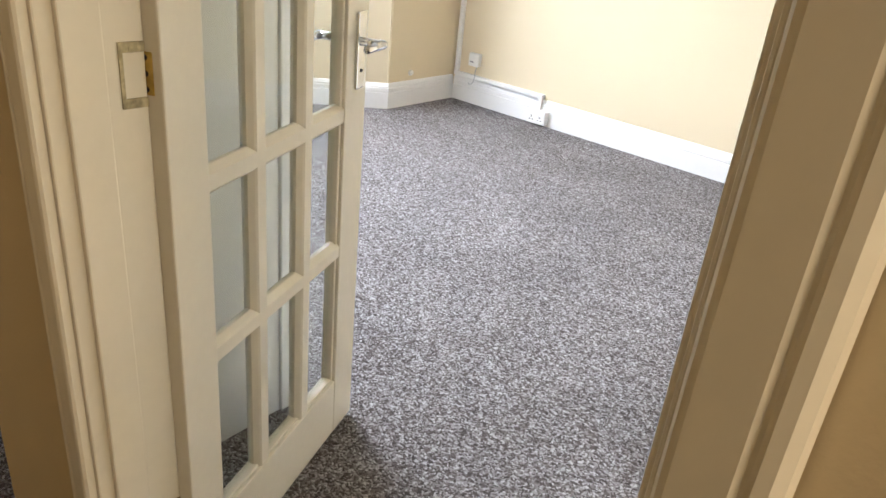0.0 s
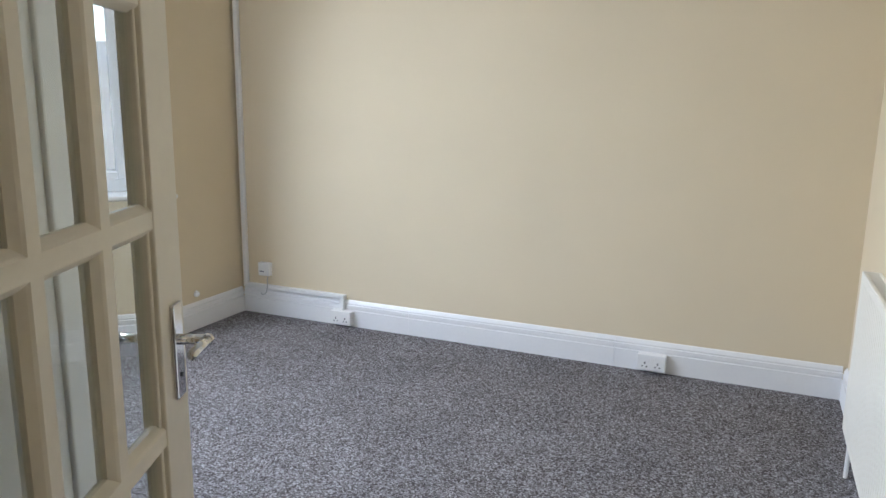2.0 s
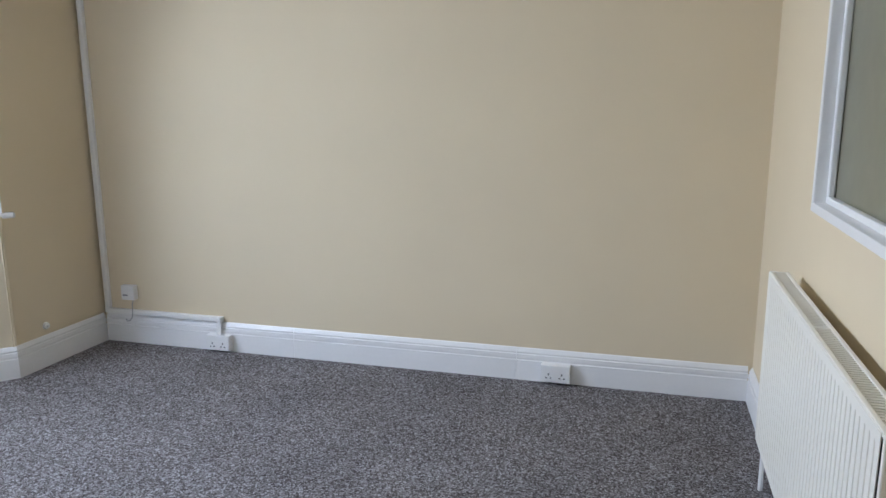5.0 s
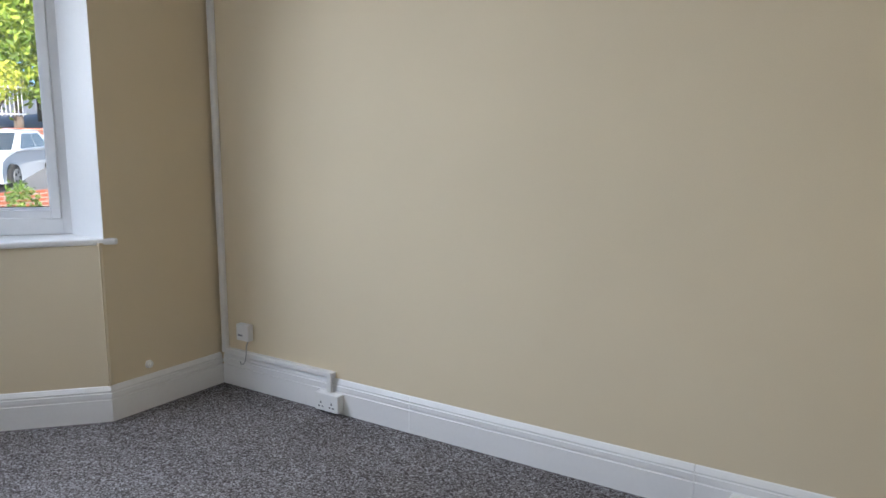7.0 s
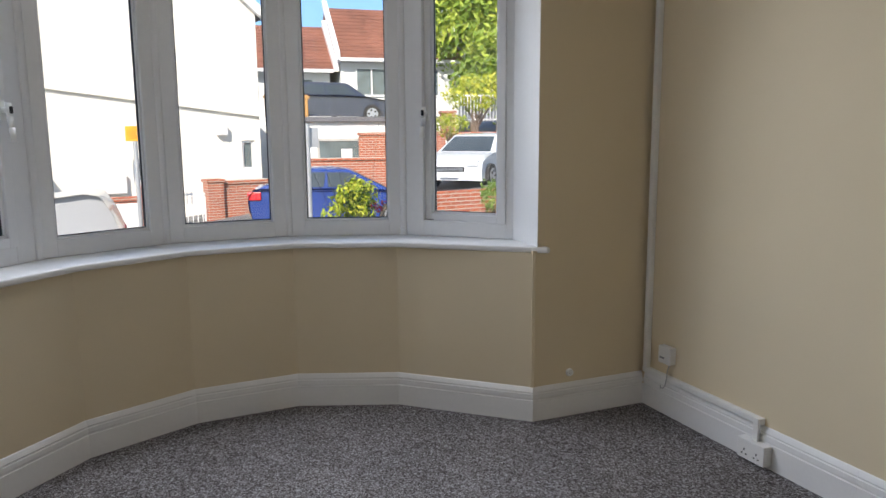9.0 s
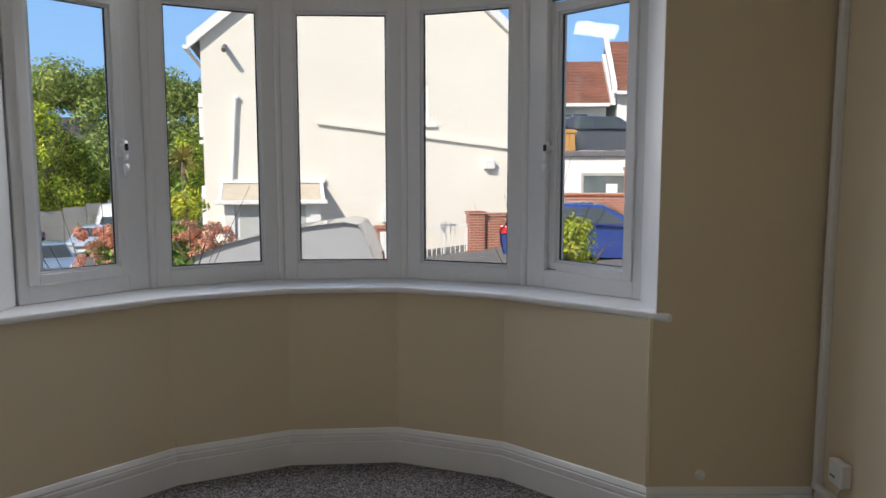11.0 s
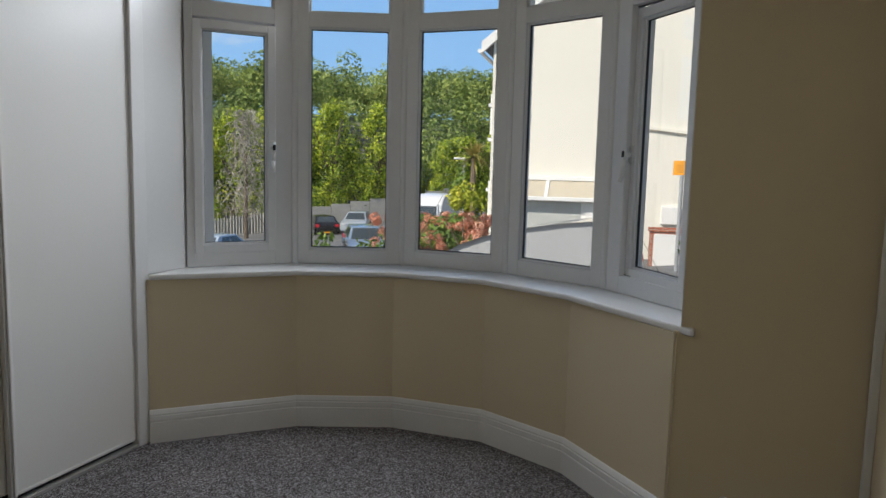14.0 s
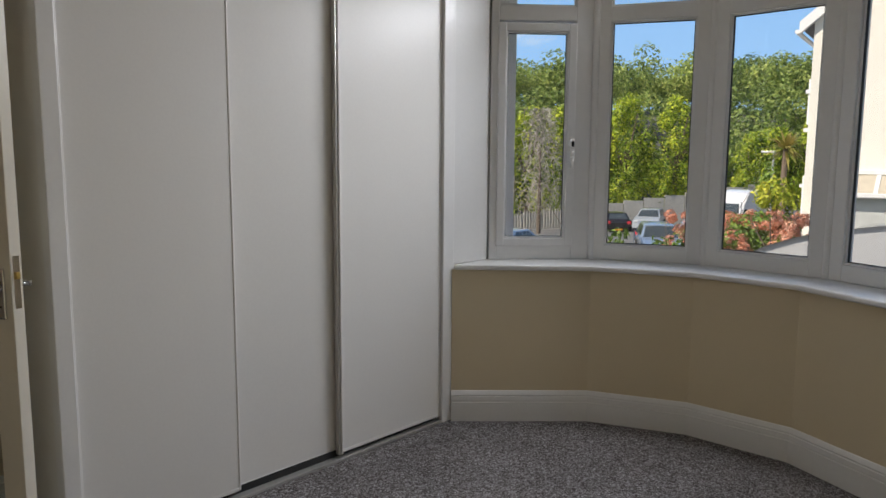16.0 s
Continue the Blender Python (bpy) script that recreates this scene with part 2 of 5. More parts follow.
# door wall
DX0, DX1, DZ = 2.508, 3.357, 2.02
bm = bmesh.new()
box(bm, 2.0, DX0 - 0.03, HALL, BACK, 0, CEIL + 0.1)
box(bm, DX1 + 0.03, WX, HALL, BACK, 0, CEIL + 0.1)
box(bm, DX0 - 0.03, DX1 + 0.03, HALL, BACK, DZ + 0.03, CEIL + 0.1)
structure("wall_south", bm, M_WALL, "cream plaster wall with the doorway", "wall")

# plain walls that close the hall and the space behind the borrowed light
bm = bmesh.new()
box(bm, -0.3, 5.2, -5.75, -5.6, 0, CEIL + 0.1)
structure("wall_hall_south", bm, M_WALL, "plain cream hall wall", "wall")
bm = bmesh.new()
box(bm, 5.2, 5.35, -5.75, 0.3, 0, CEIL + 0.1)
structure("wall_hall_east", bm, M_WALL, "plain cream hall wall", "wall")
bm = bmesh.new()
box(bm, 1.55, 1.70, -5.6, -3.75, 0, CEIL + 0.1)
structure("wall_hall_west", bm, M_WALL, "plain cream hall wall", "wall")
bm = bmesh.new()
box(bm, 3.95, 5.2, 0.02, 0.30, 0, CEIL + 0.1)
structure("wall_hall_north", bm, M_WALL, "plain cream hall wall", "wall")

# ---- skirting boards ----
SK = [(0.0, 0.0), (0.0, 0.106), (-0.005, 0.109), (-0.005, 0.116), (-0.0005, 0.119), (-0.001, 0.138), (-0.006, 0.141), (-0.006, 0.146), (-0.003, 0.149), (-0.008, 0.159), (-0.013, 0.168), (-0.018, 0.172), (-0.0195, 0.172), (-0.0195, 0.0)]


def skirting(name, pts, label):
    bm = bmesh.new()
    sweep(bm, pts, SK)
    ob = tagged(new(name, mesh_of(name, bm, M_GLOSS)), label, "skirting board", kind="structure")
    return ob


skirting("baseboard_bay", [(0.0, 0.0), *BAY], "white glossy moulded skirting round the bay")
for a, b in ((0.0, 1.248), (1.2495, 2.514), (2.5155, WX - 0.02)):
    skirting("baseboard_north", [(b, 0.0), (a, 0.0)], "white glossy moulded skirting, jointed lengths")
skirting("baseboard_east", [(WX - 0.02, -3.53), (WX - 0.02, 0.0)], "white glossy moulded skirting")
skirting("baseboard_south", [(2.185, BACK + 0.0195), (2.452, BACK + 0.0195)], "white glossy moulded skirting behind the door")

# ---- bay window ----
bm = bmesh.new()
nose = offset_line(BAY, 0.018)
nose[0] = (0.014, -0.585)
nose[-1] = (0.118, -3.165)
prism(bm, [nose[0], (0.014, -0.60), *[n for n in nose[1:]], (-0.10, -3.20), *reversed(offset_line(WIN, -0.02)), (-0.25, -0.60), (-0.02, -0.585)], SILL_Z - 0.03, SILL_Z)
bmesh.ops.bevel(bm, geom=[e for e in bm.edges if all(abs(v.co.z - SILL_Z) < 0.001 for v in e.verts) or all(abs(v.co.z - SILL_Z + 0.03) < 0.001 for v in e.verts)], offset=0.009, segments=3, affect="EDGES", profile=0.5)
sill = structure("window_sill_1", bm, M_GLOSS, "white gloss wooden sill following the bay", "window sill")
smooth(sill)

TR0, TR1 = 2.185, 2.265     # transom


def ring(bm, x0, x1, z0, z1, w, y0, y1, bevel=0.004, wb=None):
    """Four mitre-butted frame members round an opening, in the local xz plane."""
    wb = w if wb is None else wb
    box(bm, x0, x0 + w, y0, y1, z0, z1, bevel)
    box(bm, x1 - w, x1, y0, y1, z0, z1, bevel)
    box(bm, x0 + w - 0.002, x1 - w + 0.002, y0 + 0.0005, y1 - 0.0005, z0, z0 + wb, bevel)
    box(bm, x0 + w - 0.002, x1 - w + 0.002, y0 + 0.0005, y1 - 0.0005, z1 - w, z1, bevel)


def pane(parent, x0, x1, z0, z1, y, name="pane", material=None):
    bm = bmesh.new()
    box(bm, x0, x1, y - 0.002, y + 0.002, z0, z1)
    p = part(name, bm, material or M_GLASS, parent)
    p.visible_shadow = False
    return p


def seal(parent, x0, x1, z0, z1, y):
    bm = bmesh.new()
    ring(bm, x0 - 0.004, x1 + 0.004, z0 - 0.004, z1 + 0.004, 0.0065, y - 0.006, y + 0.006, 0)
    part("seal", bm, M_RUBBER, parent, "thin black rubber glazing seal")


def window_handle(parent, x, z, y):
    """Cranked lever hanging from a boss with a black push button."""
    bm = bmesh.new()
    box(bm, x - 0.014, x + 0.014, y - 0.010, y, z - 0.040, z + 0.040, 0.004)
    h = part("handle", bm, M_PLASTIC, parent, "white cranked lever handle with a black button")
    bm = bmesh.new()
    cyl(bm, 0.013, 0.012, 0.032, Matrix.Translation((x, y - 0.024, z)) @ Matrix.Rotation(radians(90), 4, "X"), 16)
    lever = [(0, -0.036, 0.026), (0, -0.040, -0.03), (0.003, -0.048, -0.075), (0.006, -0.056, -0.125)]
    for (ax_, ay_, az_), (bx_, by_, bz_) in zip(lever, lever[1:]):
        a, b = Vector((x + ax_, y + ay_, z + az_)), Vector((x + bx_, y + by_, z + bz_))
        q = (b - a).to_track_quat("Z", "Y").to_matrix().to_4x4()
        cyl(bm, 0.0125, 0.0105, (b - a).length + 0.006, Matrix.Translation((a + b) / 2) @ q, 12)
    for f in bm.faces:
        f.smooth = True
    part("lever", bm, M_PLASTIC, h)
    bm = bmesh.new()
    box(bm, x - 0.008, x + 0.008, y - 0.054, y - 0.046, z - 0.014, z + 0.016, 0.004)
    part("lock", bm, M_DARK, h, "black push button")


def bay_window(i, opening):
    """One facet of the bay: a frame with a transom, a top light and a fixed pane or an opening casement. Local x runs along the facet, y outwards."""
    a, b = Vector(WIN[i]), Vector(WIN[i + 1])
    L = (b - a).length
    d = (b - a).normalized()
    # facet frame: x along the wall, y to the outside, z up
    m = Matrix.Translation((a.x, a.y, 0)) @ Matrix(((d.x, d.y, 0, 0), (d.y, -d.x, 0, 0), (0, 0, 1, 0), (0, 0, 0, 1)))
    w = thing("window_%d" % (i + 1), "white plastic %s bay window light with a top light" % ("casement" if opening else "fixed"), "window", kind="structure")
    w.matrix_world = m
    return w, L


def facet_parts(w, L, opening, wall_side):
    """Frame, glass and sash of one facet. An opening light has a slim frame on its wall side and a broad one at the mullion."""
    g = 0.012
    z0, z1 = SILL_Z + 0.001, HEAD_Z
    s0 = s1 = 0.071
    if opening:
        s0, s1 = (0.044, 0.098) if wall_side < 0 else (0.098, 0.044)
    bm = bmesh.new()
    bot = 0.082
    box(bm, g, g + s0, 0, 0.07, z0, z1, 0.005)
    box(bm, L - g - s1, L - g, 0, 0.07, z0, z1, 0.005)
    x0, x1 = g + s0, L - g - s1
    box(bm, x0 - 0.003, x1 + 0.003, 0.001, 0.069, z0, z0 + bot, 0.005)
    box(bm, x0 - 0.003, x1 + 0.003, 0.001, 0.069, TR0, TR1, 0.005)
    box(bm, x0 - 0.003, x1 + 0.003, 0.001, 0.069, z1 - 0.07, z1, 0.005)
    # sloped glazing beads, a step inside the frame
    if not opening:
        ring(bm, x0 - 0.002, x1 + 0.002, z0 + bot - 0.002, TR0 + 0.002, 0.012, 0.014, 0.03, 0.004)
    ring(bm, x0 - 0.002, x1 + 0.002, TR1 - 0.002, z1 - 0.068, 0.012, 0.014, 0.03, 0.004)
    part("frame", bm, M_UPVC, w)
    px0, px1, pz0, pz1 = x0 + 0.012, x1 - 0.012, z0 + bot + 0.012, TR0 - 0.012
    pane(w, px0 - 0.008, px1 + 0.008, TR1 + 0.004, z1 - 0.076, 0.035)
    if not opening:
        pane(w, px0 - 0.008, px1 + 0.008, pz0 - 0.008, pz1 + 0.008, 0.035)
        seal(w, px0, px1, pz0, pz1, 0.03)
        return
    # sash, hung on the wall side
    sx0, sx1, sz0, sz1 = x0 - 0.006, x1 + 0.006, z0 + bot - 0.008, TR0 - 0.012
    bm = bmesh.new()
    ring(bm, sx0, sx1, sz0, sz1, 0.045, -0.010, 0.06, 0.005)
    ring(bm, sx0 + 0.043, sx1 - 0.043, sz0 + 0.043, sz1 - 0.043, 0.012, 0.006, 0.03, 0.004)
    sash = part("sash", bm, M_UPVC, w, "opening casement sash")
    pane(sash, sx0 + 0.050, sx1 - 0.050, sz0 + 0.050, sz1 - 0.050, 0.03)
    seal(sash, sx0 + 0.055, sx1 - 0.055, sz0 + 0.055, sz1 - 0.055, 0.022)
    bm = bmesh.new()
    ring(bm, sx0 + 0.004, sx1 - 0.004, sz0 + 0.004, sz1 - 0.004, 0.01, 0.0601, 0.066, 0)
    part("seal", bm, M_RUBBER, sash, "black rubber draught seal")
    hx = sx0 + 0.022 if wall_side > 0 else sx1 - 0.022
    window_handle(sash, hx, 1.52, -0.010)
    if wall_side < 0:
        hinge_at = Matrix.Translation((sx0, 0.06, 0))
        sash.matrix_local = hinge_at @ Matrix.Rotation(radians(AJAR), 4, "Z") @ hinge_at.inverted()
        bm = bmesh.new()
        for zz in (z0 + bot + 0.001, TR0 - 0.006):
            box(bm, x1 - 0.24, x1 + 0.001, 0.030, 0.046, zz, zz + 0.004)
        part("stay", bm, M_STEEL_DARK, w, "dark metal friction stays")


AJAR = 5.5      # degrees by which the casement beside the return wall stands open
M_STEEL_DARK = mat("dull_steel", (0.12, 0.12, 0.13), 0.5, metal=0.7, grain=30, amount=0.1)
for i in range(5):
    opening = i in (0, 4)
    w, L = bay_window(i, opening)
    facet_parts(w, L, opening, -1 if i == 0 else 1)
# coupling posts where the facets meet
for i in range(1, 5):
    bm = bmesh.new()
    cyl(bm, 0.022, 0.022, HEAD_Z - SILL_Z, Matrix.Translation((WIN[i][0] - 0.012, WIN[i][1], (HEAD_Z + SILL_Z) / 2)), 12)
    structure("trim_coupling_%d" % i, bm, M_UPVC, "white plastic corner post between bay window frames", "window post")
# end frames of the bay against the reveals
bm = bmesh.new()
prism(bm, [(-0.018, -0.6335), (-0.018, -0.6365), (-0.28, -0.6265), (-0.38, -0.622), (-0.38, -0.615)], SILL_Z, HEAD_Z)
structure("trim_reveal_north", bm, M_GLOSS, "white painted reveal lining", "window reveal")

# ---- wardrobe ----
WF = -3.19
ward = thing("fitted_wardrobe", "floor-to-ceiling fitted wardrobe with plain white sliding doors", "wardrobe")
bm = bmesh.new()
box(bm, 0.100, 0.185, WF - 0.10, WF + 0.012, 0.0, CEIL, 0.004)
part("post", bm, M_GLOSS, ward)
bm = bmesh.new()
box(bm, 2.07, 2.13, WF - 0.05, WF + 0.015, 0.0, CEIL, 0.004)
part("post", bm, M_GLOSS, ward)
bm = bmesh.new()
box(bm, 0.185, 2.07, WF - 0.09, WF + 0.008, 0.0, 0.014, 0.002)
part("track", bm, M_ALU, ward, "grey metal floor track")
bm = bmesh.new()
box(bm, 0.185, 2.07, WF - 0.09, WF + 0.012, CEIL - 0.06, CEIL, 0.002)
part("top_track", bm, M_PANEL, ward)
for nm, b in (("back_panel", (0.1, 2.12, BACK + 0.02, BACK + 0.039)), ("side_panel", (2.10, 2.12, BACK + 0.04, WF - 0.051)), ("side_panel", (0.11, 0.13, BACK + 0.04, WF - 0.101))):
    bm = bmesh.new()
    box(bm, *b, 0, CEIL)
    part(nm, bm, M_PANEL, ward)
# solid near-black strip stands in for the shade under the doors
bm = bmesh.new()
box(bm, 0.186, 2.069, WF - 0.075, WF - 0.03, 0.0145, 0.045)
part("gap", bm, M_DARK, ward, "black strip painted as the shade below the sliding doors")
for x0, x1, dy in ((0.188, 0.868, -0.004), (0.845, 1.43, -0.035), (1.42, 2.067, -0.008)):
    bm = bmesh.new()
    box(bm, x0 + 0.009, x1 - 0.009, WF + dy - 0.018, WF + dy - 0.004, 0.042, CEIL - 0.05)
    dr = part("sliding_door", bm, M_PANEL, ward)
    for xs0 in (x0, x1 - 0.010):
        bm = bmesh.new()
        box(bm, xs0, xs0 + 0.010, WF + dy - 0.024, WF + dy - 0.001, 0.036, CEIL - 0.05, 0.003)
        part("stile", bm, M_PANEL, dr)
    if x1 < 1:
        bm = bmesh.new()
        box(bm, x1 + 0.002, x1 + 0.014, WF + dy - 0.024, WF + dy + 0.008, 0.03, CEIL - 0.05, 0.004)
        part("edge_pull", bm, M_PANEL, dr, "raised white finger-pull along the door edge")
        bm = bmesh.new()
        box(bm, x1 + 0.016, x1 + 0.026, WF + dy - 0.024, WF + dy + 0.002, 0.03, CEIL - 0.05, 0.003)
        part("edge_strip", bm, M_ALU, dr, "narrow satin metal edge strip")
    bm = bmesh.new()
    box(bm, x0 + 0.009, x1 - 0.009, WF + dy - 0.022, WF + dy - 0.002, 0.034, 0.05, 0.003)
    part("rail", bm, M_PANEL, dr)
WARD_TURN = 3.8
pivot = Matrix.Translation((0.18, WF, 0))
ward.matrix_world = pivot @ Matrix.Rotation(radians(WARD_TURN), 4, "Z") @ pivot.inverted()
bm = bmesh.new()
prism(bm, [(0.105, -3.187), (0.105, -3.2), (-0.16, -3.2), (-0.16, -3.187)], SILL_Z + 0.001, CEIL)
prism(bm, [(0.095, -3.2), (0.095, -3.7), (-0.4, -3.7), (-0.4, -3.2)], 0, CEIL)
structure("wall_reveal_south", bm, M_GLOSS, "white painted reveal between bay and wardrobe", "window reveal")

# ---- doorway and glazed door ----
DW, DH, DT = 0.684, 1.985, 0.04


def lining(name, pts, z0, z1, label):
    bm = bmesh.new()
    prism(bm, pts, z0, z1)
    bmesh.ops.bevel(bm, geom=bm.edges[:], offset=0.003, segments=2, affect="EDGES", profile=0.5)
    return structure(name, bm, M_CREAMGLOSS, label, "door frame")


LX0, LX1 = DX0 - 0.03, DX1 + 0.03
lining("trim_jamb_hinge", [(LX0, HALL - 0.004), (DX0, HALL - 0.004), (DX0, BACK + 0.004), (LX0, BACK + 0.004)], 0, DZ, "cream gloss door lining on the hinge side")
lining("trim_jamb_latch", [(DX1, HALL - 0.004), (LX1, HALL - 0.004), (LX1, BACK + 0.004), (DX1, BACK + 0.004)], 0, DZ, "cream gloss door lining on the latch side")
lining("trim_jamb_head", [(LX0, HALL - 0.004), (LX1, HALL - 0.004), (LX1, BACK + 0.004), (LX0, BACK + 0.004)], DZ + 0.001, DZ + 0.03, "cream gloss door lining head")
lining("trim_stop_hinge", [(DX0 - 0.001, HALL + 0.02), (DX0 + 0.012, HALL + 0.02), (DX0 + 0.012, HALL + 0.075), (DX0 - 0.001, HALL + 0.075)], 0, DZ - 0.001, "cream gloss door stop")
lining("trim_stop_latch", [(DX1 - 0.012, HALL + 0.02), (DX1 + 0.001, HALL + 0.02), (DX1 + 0.001, HALL + 0.075), (DX1 - 0.012, HALL + 0.075)], 0, DZ - 0.001, "cream gloss door stop")

ARC = [(0.0, 0.0), (0.0, 0.012), (0.003, 0.016), (0.008, 0.018), (0.040, 0.0185), (0.044, 0.0165), (0.0465, 0.0165), (0.050, 0.0185), (0.058, 0.0175), (0.064, 0.012), (0.066, 0.0)]


def architrave(name, inner, away, face, out, z1):
    """Moulded upright beside a doorway: widens from inner in direction away, stands proud of face in direction out."""
    bm = bmesh.new()
    prism(bm, [(inner + away * a, face + out * b) for a, b in ARC], 0, z1)
    return structure(name, bm, M_CREAMGLOSS, "cream gloss moulded architrave", "architrave")


architrave("trim_architrave_1", DX0 - 0.008, -1, HALL - 0.0045, -1, DZ + 0.07)
architrave("trim_architrave_2", DX1 + 0.008, 1, HALL - 0.0045, -1, DZ + 0.07)
architrave("trim_architrave_3", DX0 - 0.02, -1, BACK + 0.0045, 1, DZ + 0.07)
architrave("trim_architrave_4", DX1 + 0.02, 1, BACK + 0.0045, 1, DZ + 0.07)

# door: local x from the hinge edge to the free edge, local y=0 the face seen from the hall, body towards +y
ex = Vector((-0.393, 0.9195)).normalized()
hinge = Vector((2.528, -3.604))
door = thing("door_1", "open cream glossed door with fifteen clear glass panes", "door", kind="structure")
door.matrix_world = Matrix(((ex.x, -ex.y, 0, hinge.x), (ex.y, ex.x, 0, hinge.y), (0, 0, 1, 0.012), (0, 0, 0, 1)))
SL, ST, RB, RT, MU = 0.095, 0.104, 0.165, 0.115, 0.035      # hinge stile, lock stile, rails, bars
GW3 = (DW - SL - ST - 2 * MU) / 3
gx = [(SL + i * (GW3 + MU), SL + i * (GW3 + MU) + GW3) for i in range(3)]
gz = [(RB, 0.519), (0.561, 0.847), (0.889, 1.212), (1.254, 1.545), (1.587, DH - RT)]
for x0, x1 in ((0, SL), (DW - ST, DW)):
    bm = bmesh.new()
    box(bm, x0, x1, 0, DT, 0, DH, 0.003)
    part("stile", bm, M_CREAMGLOSS, door)
for z0, z1 in ((0, RB), (DH - RT, DH)):
    bm = bmesh.new()
    box(bm, SL - 0.001, DW - ST + 0.001, 0.0006, DT - 0.0006, z0 + 0.0005, z1 - 0.0005, 0.003)
    part("rail", bm, M_CREAMGLOSS, door)


def bead():
    """A glazing bar with moulded shoulders; local x along it."""
    prof = [(-MU / 2 - 0.008, 0.016), (-MU / 2, 0.006), (-MU / 2 + 0.004, 0.0025), (MU / 2 - 0.004, 0.0025), (MU / 2, 0.006), (MU / 2 + 0.008, 0.016),
            (MU / 2 + 0.008, 0.024), (MU / 2, 0.034), (MU / 2 - 0.004, 0.0375), (-MU / 2 + 0.004, 0.0375), (-MU / 2, 0.034), (-MU / 2 - 0.008, 0.024)]
    return prof


for i in range(2):
    x = gx[i][1] + MU / 2
    bm = bmesh.new()
    prism(bm, [(x + a, b) for a, b in bead()], RB - 0.002, DH - RT + 0.002)
    part("glazing_bar", bm, M_CREAMGLOSS, door)
for j in range(4):
    z = gz[j][1] + MU / 2
    for i in range(3):
        bm = bmesh.new()
        a0, a1 = gx[i][0] - 0.004, gx[i][1] + 0.004
        lo = [bm.verts.new((a0, b, z + a)) for a, b in bead()]
        hi = [bm.verts.new((a1, b, z + a)) for a, b in bead()]
        n = len(lo)
        fs = [bm.faces.new(lo), bm.faces.new(hi[::-1])] + [bm.faces.new((lo[k], hi[k], hi[(k + 1) % n], lo[(k + 1) % n])) for k in range(n)]
        bmesh.ops.recalc_face_normals(bm, faces=fs)
        part("glazing_bar", bm, M_CREAMGLOSS, door)
# moulded bead round the outside of the glazed area, and the panes
bm = bmesh.new()
ring(bm, SL - 0.001, DW - ST + 0.001, RB - 0.001, DH - RT + 0.001, 0.009, 0.008, 0.032, 0.003)
part("bead", bm, M_CREAMGLOSS, door)
for x0, x1 in gx:
    for z0, z1 in gz:
        pane(door, x0 - 0.004, x1 + 0.004, z0 - 0.004, z1 + 0.004, DT / 2, "glass_pane", M_DGLASS)


def door_handle(side):
    y0 = 0.0 if side < 0 else DT
    s = -1 if side < 0 else 1
    x, z = DW - 0.047, 1.005
    bm = bmesh.new()
    box(bm, x - 0.02, x + 0.02, min(y0, y0 + s * 0.008), max(y0, y0 + s * 0.008), z - 0.09, z + 0.075, 0.0035)
    plate = part("door_handle", bm, M_CHROME, door, "chrome lever handle on a backplate")
    bm = bmesh.new()
    cyl(bm, 0.0095, 0.0085, 0.05, Matrix.Translation((x, y0 + s * 0.033, z + 0.012)) @ Matrix.Rotation(radians(90), 4, "X"))
    cyl(bm, 0.010, 0.008, 0.085, Matrix.Translation((x - 0.038, y0 + s * 0.055, z + 0.012)) @ Matrix.Rotation(radians(-90), 4, "Y"))
    bmesh.ops.create_uvsphere(bm, u_segments=12, v_segments=8, radius=0.0105, matrix=Matrix.Translation((x, y0 + s * 0.055, z + 0.012)))
    for f in bm.faces:
        f.smooth = True
    part("lever", bm, M_CHROME, plate)
    bm = bmesh.new()
    cyl(bm, 0.004, 0.004, 0.002, Matrix.Translation((x, y0 + s * 0.0085, z - 0.05)) @ Matrix.Rotation(radians(90), 4, "X"), 10)
    part("keyhole", bm, M_DARK, plate)


door_handle(-1)
door_handle(1)
bm = bmesh.new()
box(bm, DW - 0.0005, DW + 0.0015, 0.009, 0.031, 0.95, 1.12, 0.0006)
lp = part("latch_plate", bm, M_CHROME, door, "chrome latch plate on the door edge")
bm = bmesh.new()
box(bm, DW + 0.0008, DW + 0.010, 0.013, 0.027, 1.045, 1.068, 0.002)
part("latch_bolt", bm, M_BRASS, lp)
for z in (0.19, 1.004, 1.72):
    bm = bmesh.new()
    cyl(bm, 0.0065, 0.0065, 0.10, Matrix.Translation((-0.006, DT + 0.004, z + 0.05)), 12)
    cyl(bm, 0.0045, 0.002, 0.012, Matrix.Translation((-0.006, DT + 0.004, z + 0.106)), 10)
    box(bm, -0.0022, -0.0002, 0.014, DT + 0.002, z + 0.02, z + 0.08, 0.0006)
    hg = part("hinge", bm, M_BRASS, door, "worn brass butt hinge with paint on it")
    bm = bmesh.new()
    for k in (0.028, 0.05, 0.072):
        cyl(bm, 0.0042, 0.0042, 0.0012, Matrix.Translation((-0.0027, 0.025, z + k)) @ Matrix.Rotation(radians(90), 4, "Y"), 10)
    part("screws", bm, M_DARK, hg)
